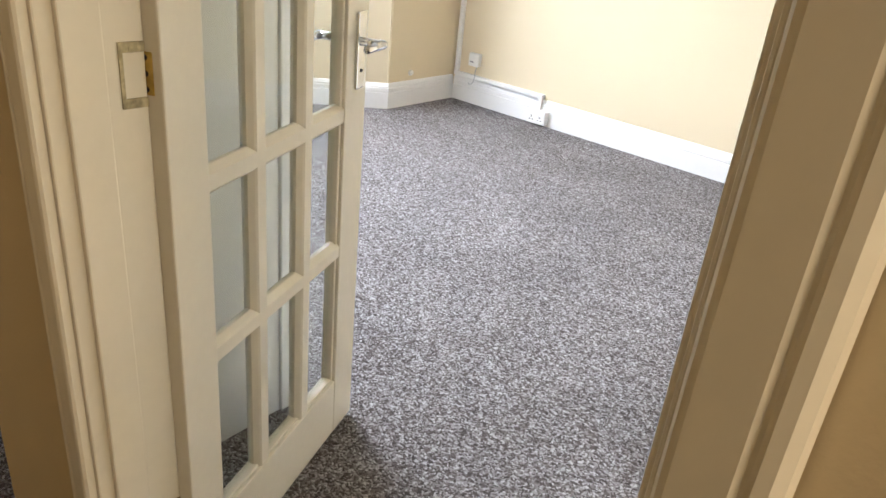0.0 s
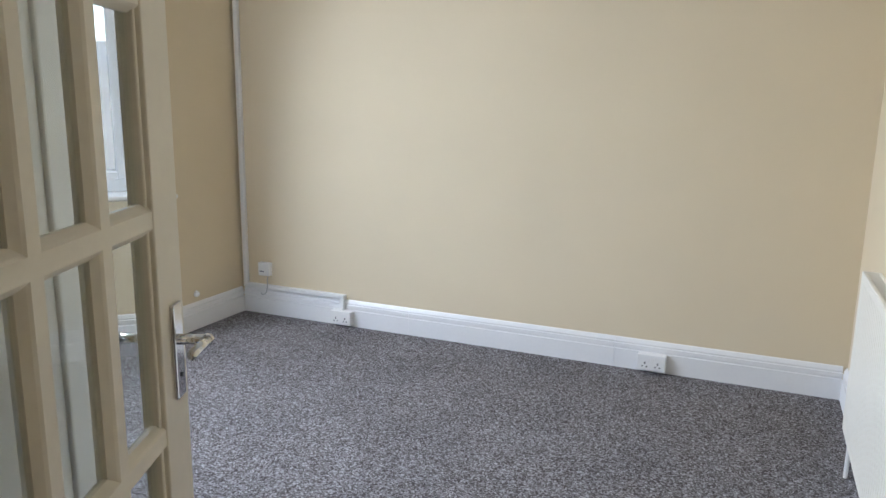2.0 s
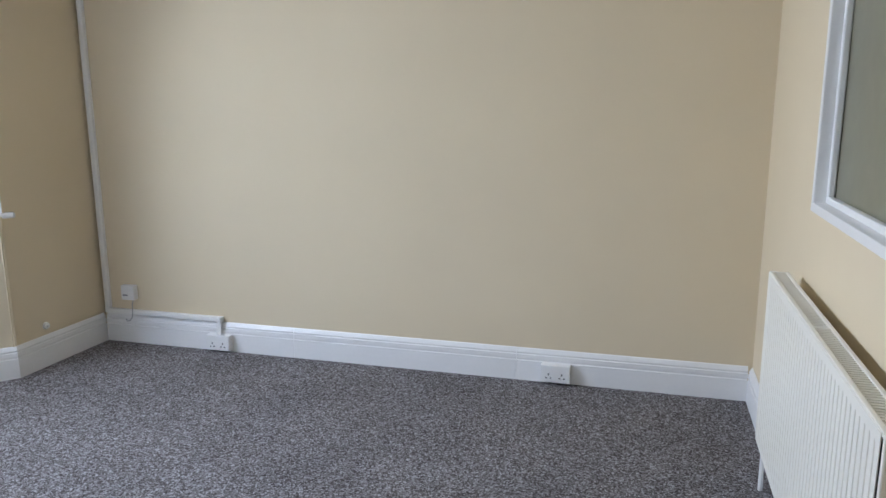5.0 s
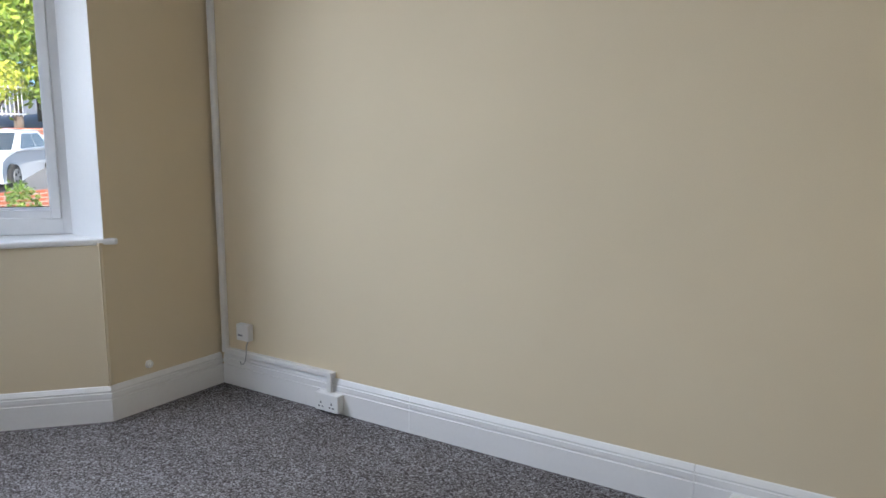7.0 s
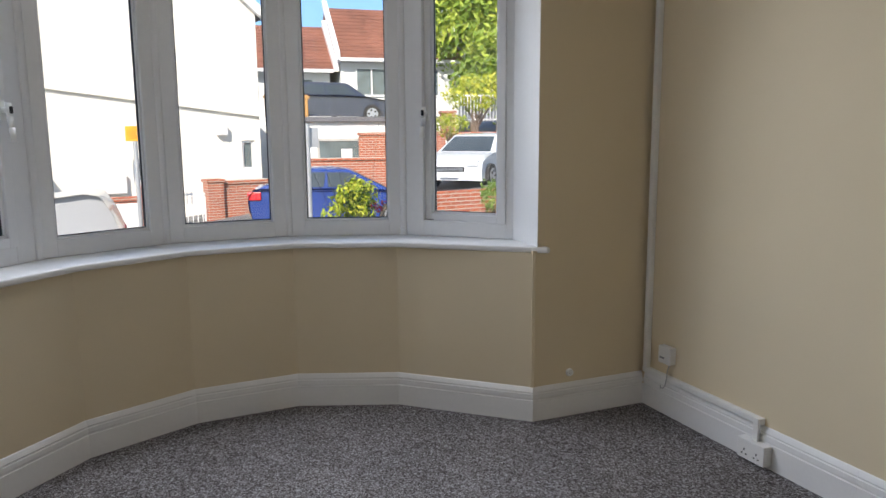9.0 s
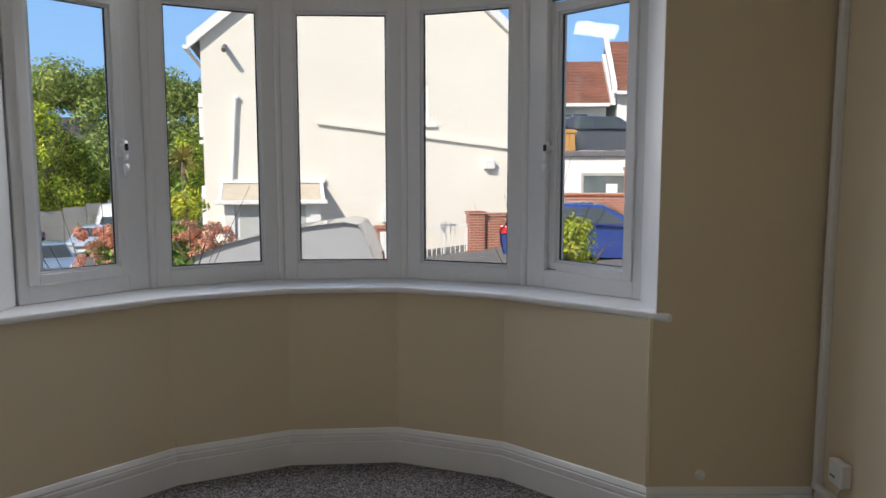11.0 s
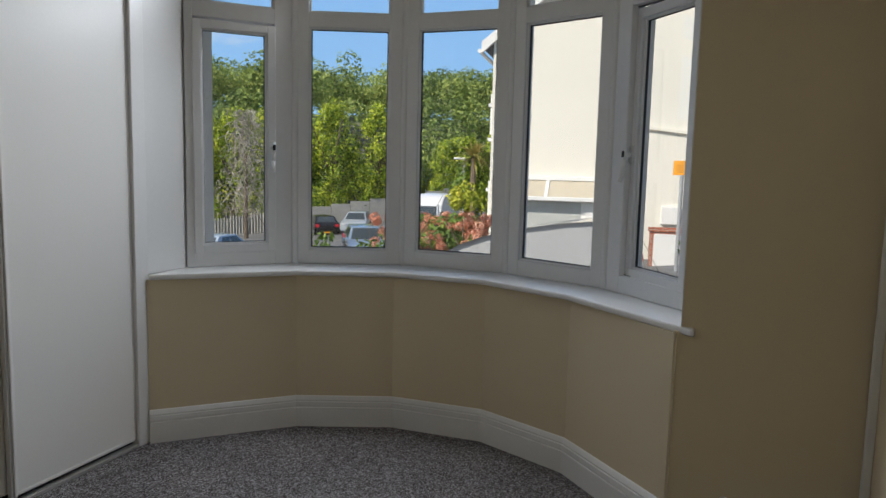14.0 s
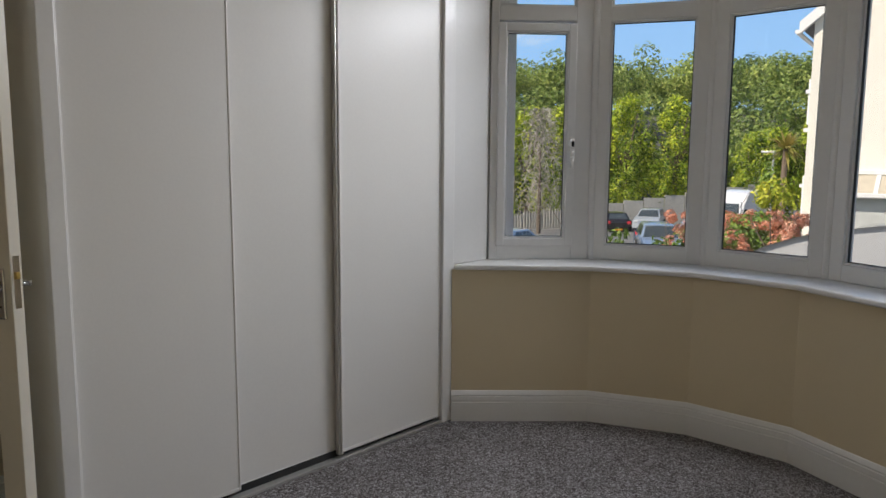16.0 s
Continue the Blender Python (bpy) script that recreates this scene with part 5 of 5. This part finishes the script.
# flat-roofed white garage with a deck above
ga = thing("garage", "white rendered flat-roofed garage with a dark roof edge", "garage", WM(-20.6, 1.6, -10))
bm = bmesh.new()
box(bm, -5.5, 0, 0, 5.2, -1.0, 2.55)
part("wall", bm, M_WHITEWALL, ga)
bm = bmesh.new()
box(bm, -5.6, 0.15, -0.15, 5.35, 2.551, 2.72, 0.02)
part("roof_edge", bm, M_SLATE, ga)
bm = bmesh.new()
box(bm, -0.02, 0.03, 1.45, 2.75, 1.2, 1.95)
gw = part("window", bm, M_WINDARK, ga)
bm = bmesh.new()
for b in ((-0.01, 0.06, 1.38, 2.82, 1.1, 1.2), (-0.01, 0.06, 1.38, 2.82, 1.95, 2.04), (-0.01, 0.06, 1.38, 1.46, 1.2, 1.95), (-0.01, 0.06, 2.74, 2.82, 1.2, 1.95)):
    box(bm, *b)
part("frame", bm, M_CONCRETE, gw)
bm = bmesh.new()
box(bm, 0.031, 0.04, 2.15, 2.5, 1.35, 1.7)
part("notice", bm, M_TRIMWHITE, gw, "white paper notice in the window")
bm = bmesh.new()
box(bm, -0.01, 0.05, 0.3, 1.1, -0.2, 1.6, 0.01)
part("door", bm, M_TRIMWHITE, ga)
block("garden_wall", "red brick wall before the white garage", "wall", WM(-18.6, 2.0, -10), (-0.12, 0.12, 0, 3.2, -0.3, 1.35), M_BRICK, 0.08)
pf = thing("timber_fence", "orange-stained timber panel fence on the roof deck", "fence", Matrix.Translation((-21.2, 1.5, ground_z(-20.6, 1.6) + 2.67)))
for k in range(8):
    bm = bmesh.new()
    box(bm, -0.015, 0.015, k * 0.175, k * 0.175 + 0.165, 0, 0.72)
    part("board", bm, M_WOODFENCE, pf)
bm = bmesh.new()
box(bm, 0.016, 0.06, -0.05, 1.45, 0.6, 0.68)
part("rail", bm, M_WOODFENCE, pf)


def far_house(m, L, W, ev, ap, label):
    """Pitched-roof house; local y along the ridge, +x the street face."""
    h = thing("house", label, "house", m)
    bm = bmesh.new()
    box(bm, -W, 0, 0, L, -3, ev)
    part("wall", bm, M_WHITEWALL, h)
    for s in (0, 1):
        bm = bmesh.new()
        xa, xb = (0.4, -W / 2) if s == 0 else (-W - 0.4, -W / 2)
        za = ev - 0.1
        n = 14
        for k in range(n):
            f0, f1 = k / n, (k + 1) / n
            p0, p1 = xa + (xb - xa) * f0, xa + (xb - xa) * f1
            z0, z1 = za + (ap - za) * f0, za + (ap - za) * f1
            vs = [bm.verts.new(v) for v in ((p0, -0.2, z0 + 0.05), (p0, L + 0.2, z0 + 0.05), (p1, L + 0.2, z1 + 0.02), (p1, -0.2, z1 + 0.02), (p0, -0.2, z0), (p0, L + 0.2, z0))]
            bm.faces.new(vs[:4])
            bm.faces.new((vs[0], vs[4], vs[5], vs[1]))
        bmesh.ops.recalc_face_normals(bm, faces=bm.faces)
        part("roof", bm, M_TILE, h, "weathered red-brown tiled roof slope")
    for yy in (0, L):
        bm = bmesh.new()
        vs = [bm.verts.new(v) for v in ((0, yy, ev), (-W, yy, ev), (-W / 2, yy, ap - 0.1))]
        bm.faces.new(vs)
        part("gable", bm, M_WHITEWALL, h)
    for yy in (-0.3, L + 0.12):
        bm = bmesh.new()
        vv = box(bm, -W / 2, 0.5, yy, yy + 0.22, 0, 0.3)
        for v in vv:
            f = (0.5 - v.co.x) / (0.5 + W / 2)
            v.co.z += ev - 0.15 + (ap - ev + 0.2) * f
        part("verge", bm, M_TRIMWHITE, h, "white verge coping")
    bm = bmesh.new()
    box(bm, 0.02, 0.5, -0.1, L + 0.1, ev - 0.2, ev - 0.06)
    part("gutter", bm, M_TRIMWHITE, h)
    k, yy = 0, 0.7
    while yy < L - 1.4:
        bm = bmesh.new()
        box(bm, -0.02, 0.03, yy, yy + 1.3, ev - 1.6, ev - 0.5)
        wv = part("window", bm, M_WINDARK, h)
        bm = bmesh.new()
        for b in ((0.0, 0.07, yy - 0.06, yy + 1.36, ev - 1.68, ev - 1.6), (0.0, 0.07, yy - 0.06, yy + 1.36, ev - 0.5, ev - 0.43), (0.0, 0.07, yy - 0.06, yy, ev - 1.6, ev - 0.5), (0.0, 0.07, yy + 1.3, yy + 1.36, ev - 1.6, ev - 0.5), (0.0, 0.06, yy + 0.62, yy + 0.68, ev - 1.6, ev - 0.5)):
            box(bm, *b)
        part("frame", bm, M_TRIMWHITE, wv)
        yy += 2.4
    return h


far_house(Matrix.Translation((-30.2, 0.6, 0)) @ Matrix.Rotation(radians(-6), 4, "Z"), 5.2, 6.5, 4.3, 6.5, "white house with a weathered red-brown tiled roof")
far_house(Matrix.Translation((-29.0, 6.1, 0)) @ Matrix.Rotation(radians(-6), 4, "Z"), 5.4, 6.5, 4.75, 7.3, "white house with a taller red-brown tiled roof")

up = thing("telegraph_pole", "tall weathered timber telegraph pole", "pole", Matrix.Translation(at_ground(-19.2, 5.6)))
bm = bmesh.new()
cyl(bm, 0.13, 0.10, 9.0, Matrix.Translation((0, 0, 4.4)), 12)
part("pole", bm, M_CONCRETE, up)
lpst = thing("street_lamp", "slim grey street lamp", "street lamp", Matrix.Translation(at_ground(-34.2, -15.6)))
bm = bmesh.new()
cyl(bm, 0.07, 0.045, 4.4, Matrix.Translation((0, 0, 2.1)), 10)
part("post", bm, M_STEEL, lpst)
bm = bmesh.new()
box(bm, -0.1, 0.1, -0.6, 0.05, 4.25, 4.35, 0.02)
part("lantern", bm, M_STEEL, lpst)

# concrete wall of panels along the lower road
rw = thing("concrete_fence", "long pale concrete panel fence along the road", "fence")
a, b = Vector((-34.5, -44.0)), Vector((-53, -23.5))
nP = 18
for k in range(nP):
    p, q = a + (b - a) * (k / nP), a + (b - a) * ((k + 0.97) / nP)
    bm = bmesh.new()
    gz0 = ground_z(p.x, p.y)
    prism(bm, [(p.x, p.y), (q.x, q.y), (q.x - 0.1, q.y - 0.1), (p.x - 0.1, p.y - 0.1)], gz0 - 0.5, gz0 + 0.35 + 2.7 * (k / nP))
    pan = part("panel", bm, M_CONCRETE, rw)
    if k < 8:
        bm = bmesh.new()
        for c in range(7):
            e = p + (q - p) * ((c + 0.5) / 7)
            box(bm, e.x + 0.02, e.x + 0.10, e.y + 0.02, e.y + 0.10, gz0 - 0.3, gz0 + 0.55 + 2.7 * (k / nP))
        part("pales", bm, M_CONCRETE, pan)


# ---- outdoors: vehicles ----
def vehicle(name, label, m, color, prof, glass, width, wheels, group=""):
    """Side profile (x, z) swept across the width with tucked-in flanks; x=0 the front."""
    car = thing(name, label, "car" if name == "car" else "van", m, group)
    pm = paint(name + "_paint", color)
    bm = bmesh.new()
    w = width / 2
    rows = []
    for s, inset in ((-1, 0.10), (-1, 0.0), (1, 0.0), (1, 0.10)):
        rows.append([bm.verts.new((x + (0.03 if inset and x < 0.3 else 0), s * (w - inset), z)) for x, z in prof])
    n = len(prof)
    for r in range(3):
        for i in range(n):
            bm.faces.new((rows[r][i], rows[r][(i + 1) % n], rows[r + 1][(i + 1) % n], rows[r + 1][i]))
    for r in (rows[0], rows[3]):
        bm.faces.new(r)
    bmesh.ops.recalc_face_normals(bm, faces=bm.faces)
    bmesh.ops.triangulate(bm, faces=[f for f in bm.faces if len(f.verts) > 4])
    body = smooth(part("body", bm, pm, car), 40)
    if glass:
        (xb0, zb0), (xt0, zt0), (xt1, zt1), (xb1, zb1) = glass
        wb, wt = w - 0.05, w - 0.24
        zb0, zb1 = zb0 - 0.03, zb1 - 0.03
        lo = [(xb0, -wb, zb0), (xb1, -wb, zb1), (xb1, wb, zb1), (xb0, wb, zb0)]
        hi = [(xt0, -wt, zt0), (xt1, -wt, zt1), (xt1, wt, zt1), (xt0, wt, zt0)]
        bm = bmesh.new()
        a = [bm.verts.new(v) for v in lo]
        b = [bm.verts.new(v) for v in hi]
        crown = bm.verts.new(((xt0 + xt1) / 2, 0, zt0 + 0.07))
        for k in range(4):
            bm.faces.new((a[k], a[(k + 1) % 4], b[(k + 1) % 4], b[k]))
            bm.faces.new((b[k], b[(k + 1) % 4], crown))
        bmesh.ops.recalc_face_normals(bm, faces=bm.faces)
        bmesh.ops.bevel(bm, geom=[e for e in bm.edges if crown not in e.verts], offset=0.05, segments=2, affect="EDGES", profile=0.6)
        smooth(part("cabin", bm, pm, car), 50)

        def car_pane(name, q, u0, u1, v0, v1):
            """Glass set on a face of the cabin; q runs bottom, bottom, top, top."""
            q = [Vector(v) for v in q]
            n_ = (q[1] - q[0]).cross(q[3] - q[0]).normalized()
            if n_.dot((q[0] + q[2]) / 2 - Vector(((xb0 + xb1) / 2, 0, zb0))) < 0:
                n_ = -n_
            at = lambda u, v: (q[0].lerp(q[1], u)).lerp(q[3].lerp(q[2], u), v)
            bm = bmesh.new()
            fr = [bm.verts.new(at(u, v) + n_ * 0.012) for u, v in ((u0, v0), (u1, v0), (u1, v1), (u0, v1))]
            bk = [bm.verts.new(at(u, v) - n_ * 0.02) for u, v in ((u0, v0), (u1, v0), (u1, v1), (u0, v1))]
            bm.faces.new(fr), bm.faces.new(bk)
            for k in range(4):
                bm.faces.new((fr[k], fr[(k + 1) % 4], bk[(k + 1) % 4], bk[k]))
            bmesh.ops.recalc_face_normals(bm, faces=bm.faces)
            part(name, bm, M_CARGLASS, car)

        car_pane("windscreen", (lo[0], lo[3], hi[3], hi[0]), 0.06, 0.94, 0.10, 0.90)
        car_pane("rear_window", (lo[1], lo[2], hi[2], hi[1]), 0.10, 0.90, 0.22, 0.86)
        for s in (0, 1):
            q = (lo[0], lo[1], hi[1], hi[0]) if s == 0 else (lo[3], lo[2], hi[2], hi[3])
            car_pane("side_window", q, 0.10, 0.47, 0.16, 0.86)
            car_pane("side_window", q, 0.50, 0.83, 0.16, 0.86)
    L0 = max(x for x, z in prof)
    for s in (-1, 1):
        bm = bmesh.new()
        box(bm, -0.01, 0.22, s * (w - 0.42), s * (w - 0.11), 0.60, 0.76, 0.03)
        part("headlight", bm, M_HEADLAMP, car)
        bm = bmesh.new()
        box(bm, L0 - 0.30, L0 + 0.01, s * (w - 0.32), s * (w - 0.05), 0.72, 0.92, 0.03)
        part("rear_light", bm, M_REDLAMP, car)
        for x in wheels:
            bm = bmesh.new()
            cyl(bm, 0.32, 0.32, 0.2, Matrix.Translation((x, s * (w - 0.1), 0.32)) @ Matrix.Rotation(radians(90), 4, "X"), 24)
            wh = part("wheel", bm, M_TYRE, car)
            bm = bmesh.new()
            cyl(bm, 0.20, 0.20, 0.03, Matrix.Translation((x, s * (w + 0.005), 0.32)) @ Matrix.Rotation(radians(90), 4, "X"), 20)
            part("rim", bm, M_RIM, wh)
            bm = bmesh.new()
            for k in range(5):
                aa = k * 2 * math.pi / 5
                cyl(bm, 0.03, 0.045, 0.012, Matrix.Translation((x + 0.13 * math.cos(aa), s * (w + 0.022), 0.32 + 0.13 * math.sin(aa))) @ Matrix.Rotation(radians(90), 4, "X"), 8)
            part("rim_opening", bm, M_TYRE, wh)
    bm = bmesh.new()
    box(bm, -0.025, 0.02, -0.42, 0.42, 0.45, 0.58, 0.01)
    gr = part("grille", bm, M_TYRE, car)
    bm = bmesh.new()
    for k in range(3):
        box(bm, -0.032, -0.024, -0.40, 0.40, 0.468 + k * 0.035, 0.482 + k * 0.035)
    part("grille_bars", bm, M_RIM, gr)
    for x in (-0.03, L0 + 0.005):
        bm = bmesh.new()
        box(bm, x, x + 0.02, -0.26, 0.26, 0.30, 0.41)
        part("number_plate", bm, M_SIGN if x > 0 else M_TRIMWHITE, car, "plain number plate")
    return car


HATCH = [(0.05, 0.22), (0.0, 0.45), (0.08, 0.70), (0.35, 0.80), (1.05, 0.93), (1.9, 0.97), (3.3, 0.99), (4.05, 0.99), (4.2, 0.80), (4.18, 0.5), (4.1, 0.25)]
HGLASS = [(1.0, 0.93), (1.75, 1.42), (3.35, 1.44), (4.05, 0.98)]
VAN = [(0.05, 0.3), (0.0, 0.6), (0.12, 0.95), (0.75, 1.2), (1.05, 1.65), (1.5, 2.15), (1.9, 2.42), (4.9, 2.45), (5.05, 2.3), (4.85, 1.2), (4.85, 0.35)]


def parked(x, y, heading, dz=0.0):
    """Pose for a vehicle whose nose is at x, y and points along heading (degrees from +x)."""
    return Matrix.Translation((x, y, ground_z(x, y) + dz - 0.01)) @ Matrix.Rotation(radians(heading + 180), 4, "Z")


vehicle("car", "dark blue hatchback parked by the kerb in sun", parked(-14.12, 4.2, 76, -0.5), (0.02, 0.05, 0.22), HATCH, [(0.85, 0.93), (1.85, 1.40), (2.95, 1.42), (4.08, 0.98)], 1.78, (0.85, 3.4))
vehicle("car", "silver-white saloon facing the street uphill", parked(-14.7, 5.15, -46, 0.10), (0.66, 0.68, 0.70), HATCH, [(1.05, 0.93), (1.95, 1.40), (3.25, 1.42), (4.05, 0.98)], 1.8, (0.85, 3.4))
vehicle("car", "dark grey estate car on the upper terrace", parked(-23.6, 6.6, 80, 1.66), (0.035, 0.045, 0.075), HATCH, HGLASS, 1.8, (0.85, 3.4))
vehicle("car", "silver hatchback parked on the lower road", parked(-41.4, -26.9, 22), (0.42, 0.46, 0.50), HATCH, HGLASS, 1.75, (0.85, 3.4), "cars on the lower road")
vehicle("car", "black hatchback parked on the lower road", parked(-43.6, -31.2, 222), (0.015, 0.015, 0.018), HATCH, HGLASS, 1.75, (0.85, 3.4), "cars on the lower road")
vehicle("car", "pale blue car at the roadside below", parked(-24.0, -15.6, 36, -0.3), (0.20, 0.26, 0.34), HATCH, HGLASS, 1.75, (0.85, 3.4), "cars on the lower road")
vehicle("car", "pale blue car by the concrete fence", parked(-28.5, -26.0, 190, -0.2), (0.40, 0.48, 0.58), HATCH, HGLASS, 1.75, (0.85, 3.4), "cars on the lower road")
vehicle("car", "pale blue hatchback before the white van", parked(-33.8, -19.4, 14), (0.45, 0.53, 0.62), HATCH, HGLASS, 1.75, (0.85, 3.4), "cars on the lower road")
vehicle("delivery_van", "white panel van parked down the street", parked(-36.8, -19.4, 8), (0.75, 0.76, 0.77), VAN, [(0.55, 1.18), (1.10, 1.86), (1.95, 2.2), (2.1, 1.18)], 1.95, (0.95, 3.9))
GREYVAN = [(0.10, 0.3), (0.0, 0.6), (0.08, 1.0), (0.5, 1.20), (1.0, 1.42), (1.6, 1.57), (2.4, 1.67), (3.3, 1.71), (3.95, 1.70), (4.18, 1.62), (4.32, 1.30), (4.42, 0.85), (4.40, 0.35)]
vehicle("delivery_van", "light grey panel van parked before the house", parked(-11.85, -6.95, -91, -0.12) @ Matrix.Rotation(radians(-7.4), 4, "Y"), (0.36, 0.37, 0.385), GREYVAN, None, 1.76, (0.85, 3.55))


# ---- open sky beyond the hill ----
m = bpy.data.materials.new("blue_sky")
m.use_nodes = True
nt = m.node_tree
nt.nodes.remove(nt.nodes["Principled BSDF"])
em = nt.nodes.new("ShaderNodeEmission")
tc, mp, nz, rp2, hz, mxc = [nt.nodes.new(k) for k in ("ShaderNodeTexCoord", "ShaderNodeMapping", "ShaderNodeTexNoise", "ShaderNodeValToRGB", "ShaderNodeValToRGB", "ShaderNodeMix")]
mp.inputs["Scale"].default_value = (0.012, 0.012, 0.03)
nz.inputs["Scale"].default_value, nz.inputs["Detail"].default_value, nz.inputs["Roughness"].default_value = 1.0, 7, 0.55
rp2.color_ramp.elements[0].position, rp2.color_ramp.elements[1].position = 0.58, 0.74
sp = nt.nodes.new("ShaderNodeSeparateXYZ")
hm = nt.nodes.new("ShaderNodeMath")
hm.operation, hm.inputs[1].default_value = "DIVIDE", 190.0
hz.color_ramp.elements[0].color, hz.color_ramp.elements[1].color = (0.36, 0.68, 1.10, 1), (0.09, 0.32, 0.90, 1)
mxc.data_type = "RGBA"
mxc.inputs["B"].default_value = (0.85, 0.92, 1.0, 1)
nt.links.new(tc.outputs["Object"], mp.inputs[0])
nt.links.new(mp.outputs[0], nz.inputs["Vector"])
nt.links.new(nz.outputs[0], rp2.inputs[0])
nt.links.new(tc.outputs["Object"], sp.inputs[0])
nt.links.new(sp.outputs[2], hm.inputs[0])
nt.links.new(hm.outputs[0], hz.inputs[0])
nt.links.new(hz.outputs[0], mxc.inputs["A"])
nt.links.new(rp2.outputs[0], mxc.inputs["Factor"])
nt.links.new(mxc.outputs["Result"], em.inputs["Color"])
nt.links.new(em.outputs[0], nt.nodes["Material Output"].inputs[0])
bm = bmesh.new()
cols = []
for k in range(33):
    a = radians(140 + 130 * k / 32)
    cols.append([bm.verts.new((280 * math.cos(a), 280 * math.sin(a), z)) for z in (-15, 60, 130, 200)])
for a, b in zip(cols, cols[1:]):
    for i in range(3):
        bm.faces.new((a[i], b[i], b[i + 1], a[i + 1]))
structure("backdrop", bm, m, "clear blue sky with thin white clouds", "sky")
